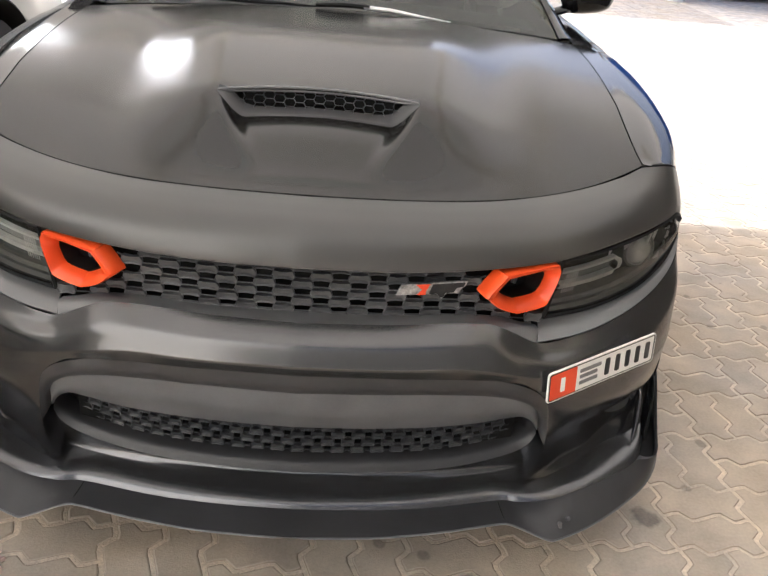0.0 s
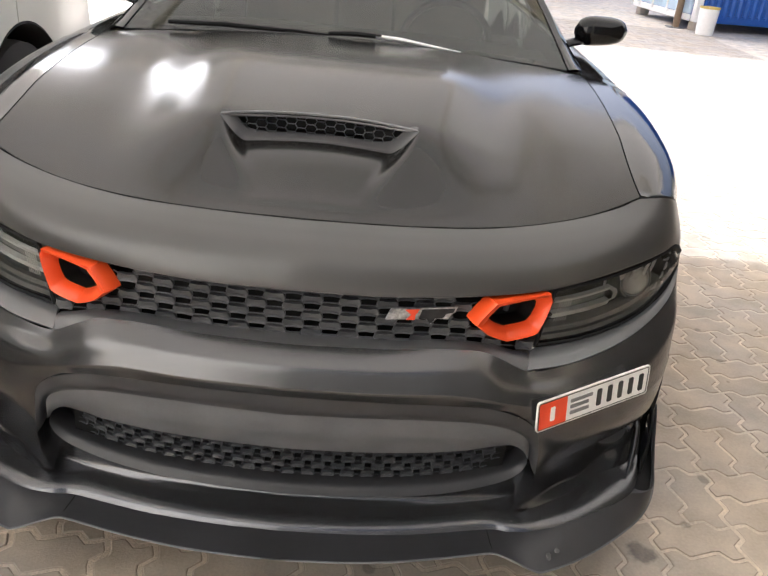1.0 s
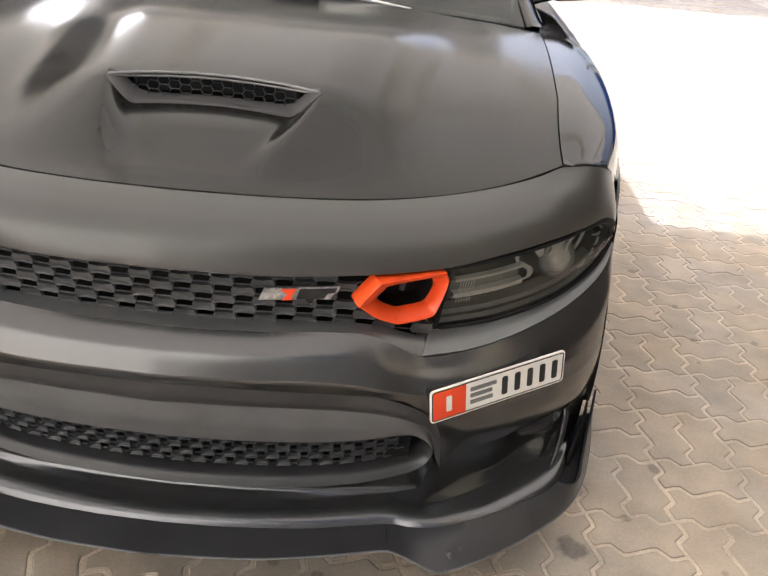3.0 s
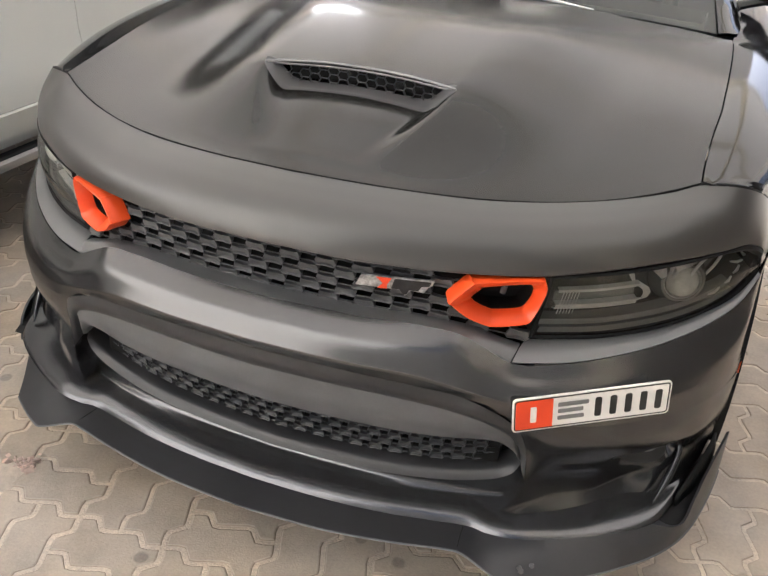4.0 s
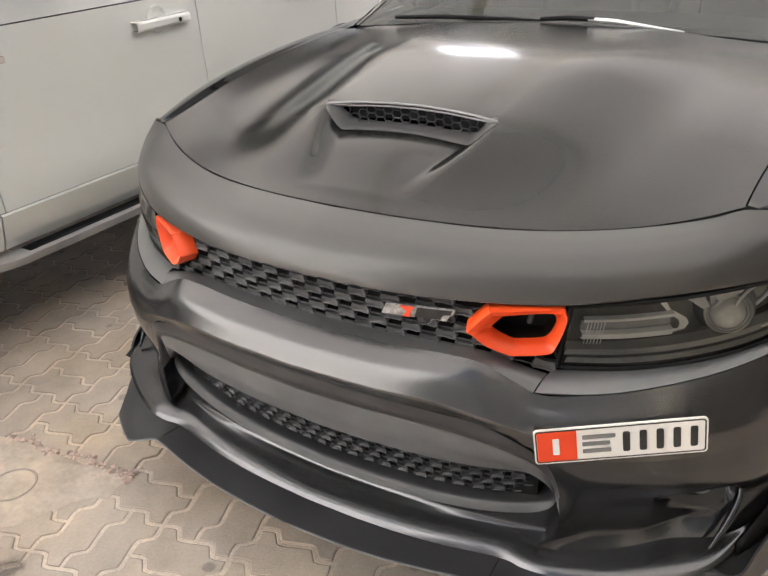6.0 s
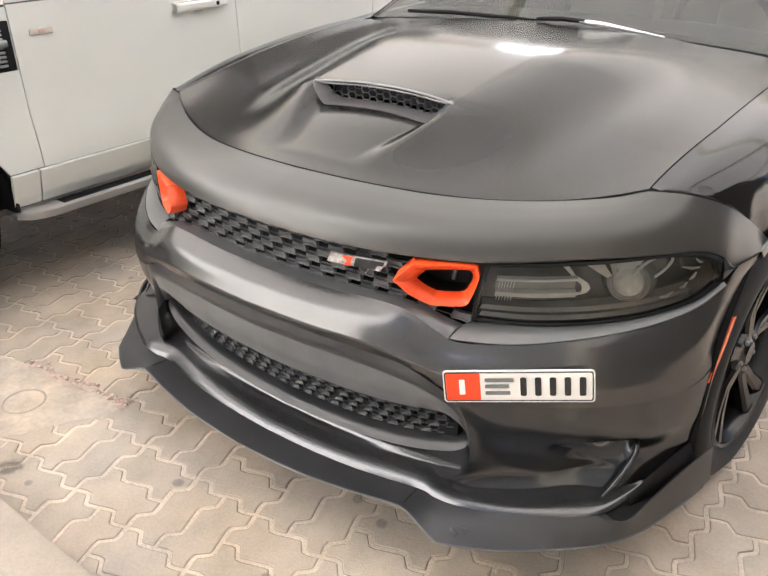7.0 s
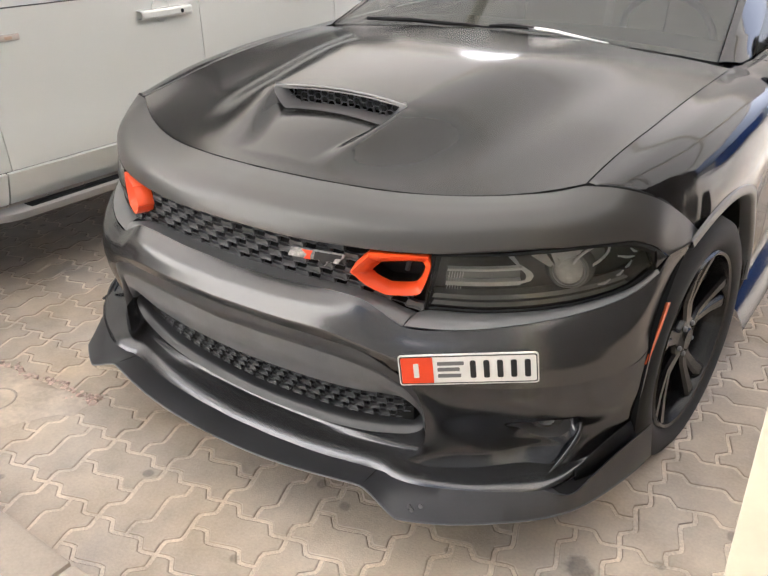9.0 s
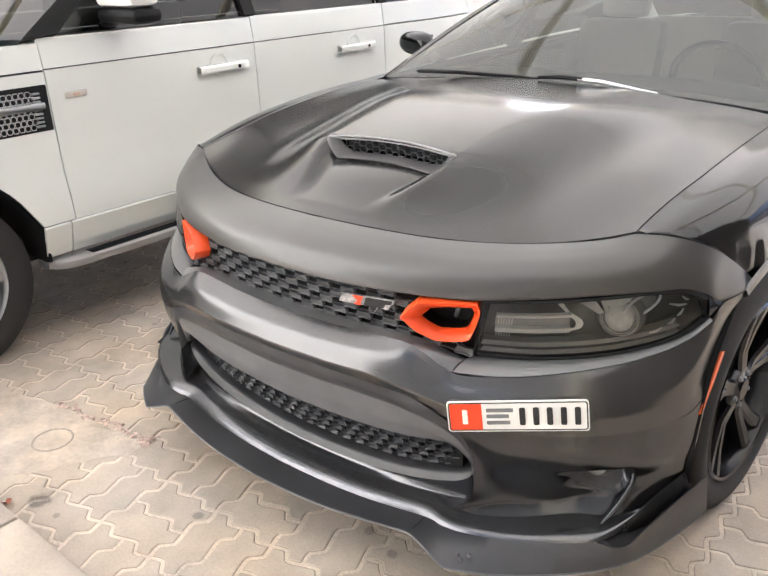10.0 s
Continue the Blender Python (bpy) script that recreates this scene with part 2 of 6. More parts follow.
def sided(g, s):
    return np.asarray(g) * (s, 1, 1)


def add_grid(bm, g, close=False):
    r, n = len(g), len(g[0])
    vs = [[bm.verts.new(p) for p in row] for row in g]
    for i in range(r - 1):
        for j in range(n if close else n - 1):
            q = [vs[i][j], vs[i][(j + 1) % n], vs[i + 1][(j + 1) % n], vs[i + 1][j]]
            if len({tuple(np.round(v.co, 6)) for v in q}) > 2:
                try:
                    bm.faces.new(q)
                except ValueError:
                    pass
    return vs


def add_box(bm, lo, hi, bevel=0.0, m=None):
    made = bmesh.ops.create_cube(bm, size=1.0)["verts"]
    c, d = (Vector(lo) + Vector(hi)) / 2, Vector(hi) - Vector(lo)
    for v in made:
        v.co = Vector((v.co.x * d.x, v.co.y * d.y, v.co.z * d.z)) + c
    if bevel:
        es = list({e for v in made for e in v.link_edges})
        made = bmesh.ops.bevel(bm, geom=es, offset=bevel, segments=2, affect="EDGES", profile=0.5)["verts"]
        made = [v for v in bm.verts if v.is_valid and v in set(made)] + [v for v in made if v.is_valid]
    if m is not None:
        for v in set(made):
            v.co = m @ v.co
    return made


def add_tube(bm, path, radius, sides=8, caps=True, flat=1.0, up=(0, 0, 1)):
    """A tube along a path; radius one number or one each; flat squeezes it along its up direction."""
    p = np.array(path, float)
    rad = np.broadcast_to(radius, (len(p),))
    rings = []
    for i in range(len(p)):
        d = Vector(p[min(i + 1, len(p) - 1)] - p[max(i - 1, 0)]).normalized()
        a = d.cross(Vector(up))
        a = a.normalized() if a.length > 1e-4 else d.cross(Vector((1, 0, 0))).normalized()
        c = a.cross(d).normalized()
        rings.append([Vector(p[i]) + float(rad[i]) * (math.cos(k * math.tau / sides) * a + flat * math.sin(k * math.tau / sides) * c)
                      for k in range(sides)])
    vs = add_grid(bm, rings, close=True)
    if caps:
        for ring in (vs[0], vs[-1]):
            if rad[0] > 1e-5:
                try:
                    bm.faces.new(ring)
                except ValueError:
                    pass


def add_lathe(bm, profile, m, n=48):
    """A turned shape: profile of (radius, along) about the local x axis, placed by m."""
    add_grid(bm, [[m @ Vector((a, r * math.cos(k * math.tau / n), r * math.sin(k * math.tau / n))) for k in range(n)]
                  for r, a in profile], close=True)


def add_prism(bm, outline, lift, m=Matrix()):
    """A flat outline in the local xz plane, given depth along local y."""
    a = [bm.verts.new(m @ Vector((x, 0, z))) for x, z in outline]
    c = [bm.verts.new(m @ Vector((x, lift, z))) for x, z in outline]
    bm.faces.new(a)
    bm.faces.new(c[::-1])
    for i in range(len(a)):
        bm.faces.new((a[i], c[i], c[(i + 1) % len(a)], a[(i + 1) % len(a)]))


def thing(name, place, label, category, group="", kind=""):
    e = new(name)
    e.empty_display_size = 0.2
    e.location = place
    return tagged(e, label, category, group, kind)


def part(name, bm, mat, parent=None, label="", thick=0.0, angle=38, out=None, bevel=0.0):
    """Links a bmesh as one mesh object under a thing or part. out: a direction in which its skin faces."""
    if out is not None:
        total = Vector()
        for f in bm.faces:
            f.normal_update()
            total += f.normal * f.calc_area()
        if total.dot(Vector(out)) < 0:
            bmesh.ops.reverse_faces(bm, faces=bm.faces)
    else:
        bmesh.ops.recalc_face_normals(bm, faces=bm.faces)
    me = bpy.data.meshes.new(name)
    bm.to_mesh(me)
    bm.free()
    me.polygons.foreach_set("use_smooth", [True] * len(me.polygons))
    me.set_sharp_from_angle(angle=radians(angle))
    me.materials.append(M[mat])
    ob = new(name, me)
    if parent is not None:
        ob.parent = parent
        if parent.type == "EMPTY":
            ob.matrix_parent_inverse = Matrix.Translation(parent.location).inverted()
    if thick:
        k = ob.modifiers.new("thickness", "SOLIDIFY")
        k.thickness, k.offset = thick, -1.0
        if thick > .005:
            k = ob.modifiers.new("crisp_rims", "EDGE_SPLIT")
            k.split_angle = radians(50)
    if bevel:
        k = ob.modifiers.new("edges", "BEVEL")
        k.width, k.segments, k.limit_method = bevel, 2, "ANGLE"
    if label:
        ob["label"] = label
    return ob


def loop_of(points, per=6):
    """A closed smooth loop through the points, with the same count of steps between each two."""
    p = np.array([tuple(q) for q in points], float)
    n = len(p)
    out = []
    for i in range(n):
        a, b0, c, d = p[(i - 1) % n], p[i], p[(i + 1) % n], p[(i + 2) % n]
        for k in range(per):
            w = k / per
            out.append(.5 * (2 * b0 + (c - a) * w + (2 * a - 5 * b0 + 4 * c - d) * w * w + (3 * b0 - a - 3 * c + d) * w**3))
    return np.array(out)


def smooth(a, c, x):
    w = np.clip((x - a) / (c - a), 0, 1)
    return w * w * (3 - 2 * w)


# ---- the dark sedan ----
car = thing("sedan", (0, 2.4, 0), "satin charcoal sedan with orange scoop rings, parked on pavers", "car")

# feature lines of the front, from the middle outwards
SEAM = [(0, .187, .886), (.2, .203, .884), (.4, .253, .879), (.6, .342, .886), (.72, .415, .901), (.768, .447, .913)]
SIDE_SEAM = [(.768, .447, .913), (.838, .475, .912), (.894, .545, .882), (.932, .635, .826), (.956, .705, .772), (.964, .728, .752)]
NOSE_LIP = [(0, .050, .792), (.2, .064, .790), (.4, .112, .789), (.54, .168, .791), (.65, .232, .800), (.76, .315, .808), (.85, .415, .803),
            (.893, .478, .797), (.922, .522, .776), (.936, .556, .746), (.953, .620, .743), (.967, .705, .748)]
LAMP_LOW = [(.520, .172, .648), (.64, .228, .648), (.76, .315, .656), (.84, .400, .668), (.895, .477, .687), (.922, .526, .714)]
LEDGE_BACK = [(0, .125, .658), (.2, .130, .660), (.36, .136, .666), (.42, .143, .660), (.47, .152, .645), (.505, .163, .634)]
LEDGE_FRONT = [(0, .060, .664), (.2, .070, .667), (.34, .084, .672), (.40, .092, .667), (.45, .100, .645), (.499, .108, .621)]


def on_seam(x):
    return 0.187 + 0.409 * x**2 + 0.045 * x**4


# nose panel between the hood seam and the lamps
def nose_rows():
    a = [*SEAM, *SIDE_SEAM[1:]]
    c = NOSE_LIP
    ra, rc = cr(a, 60), cr(c, 60)
    rows = []
    for w, lift, fwd in ((0, 0, 0), (.28, .016, .004), (.55, .026, .010), (.80, .022, .012), (.94, .010, .006), (1.0, 0, 0)):
        k = ra * (1 - w) + rc * w
        side = np.array([smooth(.55, .90, q) for q in np.linspace(0, 1, 60)])
        swell = lift * 0.05 * np.exp(-((k[:, 0] - .815) / .085) ** 2)
        k = k + np.stack([side * lift * 0.12 + swell * .6, -np.full(60, fwd) * (1 - side) - swell * .8, lift * (1 - side)], 1)
        k[0, 0] = 0
        rows.append(k)
    under = rc + np.stack([np.zeros(60), np.full(60, .008), np.full(60, -.005)], 1)
    under2 = rc + np.stack([np.zeros(60), np.full(60, .060), np.full(60, .010)], 1)
    under2[:, 0] *= 0.985
    return rows + [under, under2]


bm = bmesh.new()
g = np.array(nose_rows())
g = [(g[0] + (0, .001, -.012)).tolist()] + np.array([cr(g[:6, j], 26) for j in range(60)]).transpose(1, 0, 2).tolist() + g[6:].tolist()
add_grid(bm, both(np.array(g)))
part("nose_panel", bm, "wrap", car, "matte charcoal nose panel above the grille", out=(0, -1, 1), angle=60)


# hood with a power dome and a scoop
def hood_y(x, f):
    """f 0 at the seam, 1 at the scoop's lip, 2 at the windscreen."""
    x = abs(x)
    lip = 0.532 - 0.42 * min(x, 0.24) ** 2 + 0.55 * max(x - 0.30, 0)
    rear = 1.475 - 0.05 * (x / 0.8) ** 2
    return on_seam(x) + 0.006 + (lip - on_seam(x)) * f if f <= 1 else lip + (rear - lip) * (f - 1)


def hood_z(x, y, scoop=True):
    x = abs(x)
    ys, yr = on_seam(x), 1.475 - 0.05 * (x / 0.8) ** 2
    f = min(max((y - ys) / (yr - ys), 0), 1)
    zf = .886 - .089 * x**2 + .241 * x**4
    zr = 1.044 - .026 * (x / .8) ** 2
    z = zf + (zr - zf) * (.6 * (1 - (1 - f) ** 2.1) + .4 * (1 - (1 - f) ** 1.2))
    w = .235 + .17 * f
    z += .067 * smooth(.02, .27, f) * (1 - .81 * smooth(.52, 1, f)) * (1 - smooth(w - .05, w + .23, x))
    z += .005 * smooth(.46, .64, x) * (1 - smooth(.66, .80, x)) * smooth(.05, .4, f)
    if scoop:
        lip = hood_y(x, 1)
        r = min(max((y - .25) / (lip - .25), 0), 1) ** 1.15 if y <= lip + 1e-6 else 0
        wide = .150 + .072 * smooth(.26, .52, y)
        z -= (.058 * r) * (1 - smooth(wide - .052, wide + .018, x))
    return float(z)


def hood_edge(f):
    return .766 + .046 * smooth(0, 2, f)


# half the mouth of the scoop: the lip at the rear, the floor's front edge before it
MOUTH_END = .236


def mouth(x):
    """The floor's front edge and the lip, as y, at x."""
    q = min(abs(x) / MOUTH_END, 1)
    lip = hood_y(x, 1)
    return lip - .042 * (1 - q**6) ** .6, lip


xs_side = np.concatenate([np.linspace(0, MOUTH_END, 37), np.linspace(MOUTH_END, 1, 13)[1:]])
bm = bmesh.new()
front, back = [], []
for f in np.linspace(0, 1, 40):
    row = []
    for x in np.concatenate([-xs_side[:0:-1], xs_side]):
        if abs(x) > MOUTH_END:
            x = math.copysign(MOUTH_END + (abs(x) - MOUTH_END) * (hood_edge(f) - MOUTH_END) / (1 - MOUTH_END), x)
        end = mouth(x)[0] if abs(x) < MOUTH_END else hood_y(x, 1)
        y = on_seam(x) + .006 + (end - on_seam(x) - .006) * f
        row.append((x, y, hood_z(x, y)))
    front.append(row)
for f in np.linspace(1, 2, 40):
    row = []
    for x in np.concatenate([-xs_side[:0:-1], xs_side]):
        if abs(x) > MOUTH_END:
            x = math.copysign(MOUTH_END + (abs(x) - MOUTH_END) * (hood_edge(f) - MOUTH_END) / (1 - MOUTH_END), x)
        row.append((x, hood_y(x, f), hood_z(x, hood_y(x, f), False)))
    back.append(row)


def rimmed(rows):
    """The rows with their side edges turned down."""
    return [[(r[0][0], r[0][1], r[0][2] - .014), *r, (r[-1][0], r[-1][1], r[-1][2] - .014)] for r in rows]


add_grid(bm, rimmed([[(x, y, z - .014) for x, y, z in front[0]]] + front))
add_grid(bm, rimmed(back))
bmesh.ops.remove_doubles(bm, verts=bm.verts, dist=.0006)
hood = part("hood", bm, "hood", car, "satin charcoal hood with a domed scoop", out=(0, 0, 1), angle=40)

xs = np.concatenate([-np.linspace(0, 1, 30)[:0:-1] ** .8, np.linspace(0, 1, 30) ** .8]) * (MOUTH_END - .002)
lip_z = [hood_z(x, mouth(x)[1], False) for x in xs]
floor_z = [hood_z(x, mouth(x)[0]) for x in xs]
for drop, ahead_by, rad, lab in ((.001, .003, .0036, "grey plastic lip of the scoop"), (.0095, .001, .0030, "")):
    bm = bmesh.new()
    add_tube(bm, [(x, mouth(x)[1] - ahead_by, z - drop * (1 - (abs(x) / MOUTH_END) ** 8)) for x, z in zip(xs, lip_z)], [.001] + [rad] * (len(xs) - 2) + [.001], 8)
    part("scoop_trim", bm, "trim", hood, lab)
bm = bmesh.new()
add_grid(bm, [[(x, mouth(x)[1] - d, z - h * (1 - (abs(x) / MOUTH_END) ** 8)) for x, z in zip(xs, lip_z)] for d, h in ((.001, .002), (-.004, .005), (-.002, .009))])
part("scoop_throat", bm, "black", hood)
bm = bmesh.new()
rows = []
for w, h in ((-.10, -.002), (0, .0012), (.35, .001), (.7, .0015), (1.0, .005), (1.25, .008)):
    rows.append([(x * (1 - .004 * max(w, 0)), mouth(x)[0] + (mouth(x)[1] - mouth(x)[0]) * w, fz + h + (lz - fz) * (abs(x) / MOUTH_END) ** 6 * max(w, 0)) for x, fz, lz in zip(xs, floor_z, lip_z)])
add_grid(bm, rows)
part("scoop_floor", bm, "mesh", hood, "grey plastic floor of the scoop", out=(0, 0, 1), angle=60)
bm = bmesh.new()
add_tube(bm, [(x, mouth(x)[0] - .0045 + .0012 * math.sin(61 * x) * math.sin(23 * x + 1), z + .0006) for x, z in zip(xs[6:-6], floor_z[6:-6])], [.0005] + [.0012] * (len(xs) - 14) + [.0005], 6)
part("scoop_seam", bm, "black", hood, "peeling black edge before the scoop's floor")
bm = bmesh.new()
add_grid(bm, [[(x * .78, mouth(x * .78)[1] + .022, lz - h) for x, lz in zip(xs, lip_z)] for h in (.045, .006)])
part("scoop_backing", bm, "black", hood)


def hex_cell(bm, centre, right, up, ahead, w, h, bar, depth, bow=0.0):
    """One honeycomb cell: a long hexagonal ring with a rounded front, set back along ahead."""
    out = [(-1, 0), (-.62, 1), (.62, 1), (1, 0), (.62, -1), (-.62, -1)]
    rings = []
    for grow, d in ((1.0, depth), (1.0, .25 * depth), (.86, 0), (.70, .12 * depth), (.62, depth)):
        rings.append([centre + right * (x * (w - bar * (1 - grow) * 3.0)) + up * (z * max(h - bar * (1 - grow) * 3.0, h * .2) + bow * (1 - x * x)) + ahead * d for x, z in out])
    add_grid(bm, rings, close=True)


bm = bmesh.new()
for r in range(4):
    for k in range(-5, 6):
        x = (k + .5 * (r % 2)) * .047
        q = abs(x) / MOUTH_END
        room = .046 * (1 - q**4)
        if .008 + r * .0095 < room and q < .92:
            fz = float(np.interp(x, xs, floor_z))
            hex_cell(bm, Vector((x, mouth(x)[1] + .004 - .001 * r, fz + .0105 + r * .0095)), Vector((1, 0, 0)), Vector((0, .15, 1)), Vector((0, 1, 0)), .0150, .0095, .0011, .006)
part("scoop_grille", bm, "ledge", hood, "grey honeycomb mesh in the scoop")

# upper bumper: ledge, beam, undercut
BEAM = [
    [*LEDGE_FRONT, (.60, .150, .622), (.73, .240, .636), (.84, .355, .655), (.905, .450, .679), (.934, .524, .708), (.944, .562, .743), (.957, .622, .745), (.970, .708, .750)],
    [(0, .044, .6555), (.2, .052, .6575), (.34, .067, .6615), (.40, .074, .6545), (.46, .087, .628), (.51, .098, .606), (.61, .142, .606), (.74, .228, .618), (.85, .350, .638), (.915, .450, .660), (.944, .530, .688), (.952, .568, .706), (.961, .620, .713), (.970, .683, .722)],
    [(0, .009, .634), (.2, .017, .635), (.34, .034, .637), (.41, .045, .622), (.48, .066, .594), (.55, .084, .578), (.64, .128, .574), (.75, .208, .578), (.86, .325, .590), (.93, .445, .615), (.955, .530, .638), (.963, .575, .652), (.969, .618, .665)],
    [(0, -.012, .602), (.2, -.003, .602), (.34, .014, .601), (.42, .031, .585), (.50, .058, .562), (.56, .080, .545), (.65, .124, .540), (.76, .203, .540), (.87, .320, .545), (.94, .445, .555), (.958, .510, .570), (.9625, .535, .582), (.966, .560, .595)],
    [(0, .003, .574), (.2, .011, .574), (.34, .026, .571), (.43, .046, .558), (.50, .060, .533), (.57, .082, .515), (.66, .128, .505), (.77, .208, .500), (.88, .325, .500), (.945, .450, .505), (.955, .485, .515), (.959, .503, .522), (.962, .522, .530)],
]
for row, k in zip(BEAM, (1, .70, .45, .40, .7)):
    row[:] = [(.93 + (x - .93) * k if x > .93 else x, y, z) for x, y, z in row]
bm = bmesh.new()
turned = skin(BEAM, 70, 6, sharp=(3,))
add_grid(bm, both(np.concatenate([turned, turned[:, -1:] + (-.004, .010, 0), turned[:, -1:] + (-.035, .016, 0)], 1)))
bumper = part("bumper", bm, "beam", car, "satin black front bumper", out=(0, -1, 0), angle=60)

# the up-facing grey ledge, in three pieces: under the grille and under each lamp
bm = bmesh.new()
add_grid(bm, both(skin([LEDGE_BACK, [(x, y - .03, z + .004) for x, y, z in LEDGE_BACK], LEDGE_FRONT], 40, 4)))
part("grille_ledge", bm, "ledge", bumper, "grey ledge under the grille", thick=.006, out=(0, 0, 1), angle=60)
BROW_FRONT = [(.502, .110, .622), (.60, .152, .6235), (.73, .242, .6375), (.84, .357, .6565), (.905, .452, .6805), (.937, .527, .712)]
for s in (1, -1):
    bm = bmesh.new()
    back_row = [(.512, .172, .640), *[(x, y + .006, z - .002) for x, y, z in LAMP_LOW[1:]]]
    mid = [((a[0] + c[0]) / 2, (a[1] + c[1]) / 2, (a[2] + c[2]) / 2 + .005) for a, c in zip(cr(back_row, 8), cr(BROW_FRONT, 8))]
    add_grid(bm, sided(skin([back_row, mid, BROW_FRONT], 40, 4), s))
    part("lamp_ledge", bm, "ledge", bumper, "grey ledge under the headlamp", thick=.006, out=(0, -.3, 1), angle=60)

for s in (1, -1):
    bm = bmesh.new()
    add_grid(bm, sided(skin([[(.920, .523, .776), (.930, .543, .760), (.938, .560, .746)], [(.928, .522, .745), (.936, .544, .744), (.942, .563, .742)], [(.927, .526, .712), (.937, .547, .727), (.942, .563, .738)]], 10, 4), s))
    part("lamp_surround", bm, "bumper", bumper, out=(s, -.3, 0))

# intake: undercut, matte insert, mesh, lower rim, chin
INTAKE_TOP = [(0, .009, .527), (.15, .015, .529), (.30, .028, .529), (.40, .040, .524), (.47, .060, .503), (.515, .086, .469), (.540, .115, .425), (.548, .135, .380)]
INS_LOW = [(0, .052, .407), (.15, .058, .408), (.30, .072, .411), (.40, .086, .418), (.46, .100, .424), (.50, .112, .422), (.53, .125, .40), (.548, .140, .370)]
RIM = [(0, .090, .262), (.15, .094, .266), (.30, .104, .276), (.40, .116, .290), (.47, .128, .306), (.515, .137, .322), (.540, .142, .342), (.550, .145, .365)]
bm = bmesh.new()
edge = [*BEAM[4][:4], (.488, .0525, .540), (.540, .083, .487), (.560, .104, .420), (.566, .110, .345)]
add_grid(bm, both(skin([edge, [((a[0] + c[0]) / 2, (a[1] + c[1]) / 2 - .004, (a[2] + c[2]) / 2 - .004) for a, c in zip(edge, INTAKE_TOP)], INTAKE_TOP], 50, 4)))
part("intake_undercut", bm, "lip", bumper, out=(0, -1, -1), angle=60)
bm = bmesh.new()
add_grid(bm, both(skin([INTAKE_TOP, [((a[0] + c[0]) / 2, (a[1] + c[1]) / 2 - .010, (a[2] + c[2]) / 2) for a, c in zip(INTAKE_TOP, INS_LOW)], INS_LOW,
                        [(x, y + .03, z + .004) for x, y, z in INS_LOW]], 50, 5, sharp=(2,))))
part("intake_insert", bm, "insert", bumper, "matte grey plastic insert in the lower intake", out=(0, -1, 0), angle=40)
bm = bmesh.new()
inner = [(x * .99, y + .06, z + .012) for x, y, z in RIM]
add_grid(bm, both(skin([inner, [(x, y + .006, z + .007) for x, y, z in RIM], RIM, [(x, y - .006, z - .010) for x, y, z in RIM]], 50, 4)))
part("intake_rim", bm, "lip", bumper, "black rim of the lower intake", out=(0, -1, 1), angle=50)
bm = bmesh.new()
add_grid(bm, both(np.array([[(x, y + .075, z + .02) for x, y, z in cr(INS_LOW, 30)], [(x, y + .07, z - .03) for x, y, z in cr(RIM, 30)]])))
part("intake_backing", bm, "black", bumper)


def pad_cell(bm, centre, right, up, ahead, w, h, bar, depth):
    """One solid lozenge of the lattice, bulging forward; the gaps between lozenges are the openings."""
    out = [(-1, 0), (-.80, 1.0), (0, .72), (.80, 1.0), (1, 0), (.80, -.95), (0, -.66), (-.80, -.95)]
    rings = [[centre + right * (x * w * g) + up * (z * h * g) + ahead * d for x, z in out] for g, d in ((.90, depth), (1.0, .004), (.92, .001), (.55, .0045))]
    vs = add_grid(bm, rings, close=True)
    bm.faces.new(vs[-1])
    lip = [(-1.02, -.15), (-.76, -.86), (0, -.66), (.76, -.86), (1.02, -.15)]
    add_tube(bm, [centre + right * (x * w) + up * (z * h) - ahead * .001 for x, z in lip], h * .17, 5)
    arms = ((-1, 1), (1, 1))
    for a, c in arms:
        add_tube(bm, [centre + right * (a * w * .80) + up * (c * h * .8) + ahead * .006, centre + right * (a * w * 1.25) + up * (c * h * 1.15) + ahead * .008], h * .20, 5)


def cells(bm, upper, lower, pitch, rows, w, h, bar, depth, limit, set_back, clear=None):
    """Honeycomb cells between two lines that run from the middle outwards."""
    top, low = cr(upper, 200), cr(lower, 200)
    for s in (1, -1):
        for r in range(rows):
            f = (r + .5) / rows
            line = top * (1 - f) + low * f
            k = 0
            run = [p + (0, set_back + .005, -.55 * h) for p in line[::12] if p[0] < min(limit, top[-1][0], clear[0] if clear and line[100][2] > clear[1] else 9)]
            add_tube(bm, sided(np.array(run), s), h * .13, 4)
            while True:
                x = (k + .5 * (r % 2)) * pitch
                k += 1
                if x > limit:
                    break
                if s < 0 and x < 1e-6:
                    continue
                i = int(np.argmin(abs(line[:, 0] - x)))
                j, l = min(i + 3, 199), max(i - 3, 0)
                right = Vector(line[j] - line[l]).normalized()
                gap = abs(top[i][2] - low[i][2])
                if gap < .5 * h * rows or x + .4 * pitch > top[-1][0] or (clear and x > clear[0] and line[i][2] > clear[1]):
                    continue
                up = Vector((top[i] - low[i])).normalized()
                c = Vector((x, line[i][1] + set_back, line[i][2]))
                if s < 0:
                    c.x, right, up = -c.x, Vector((right.x, -right.y, -right.z)), Vector((-up.x, up.y, up.z))
                pad_cell(bm, c, right, up, Vector((0, 1, 0)), w, min(h, .46 * gap / rows), bar, depth)


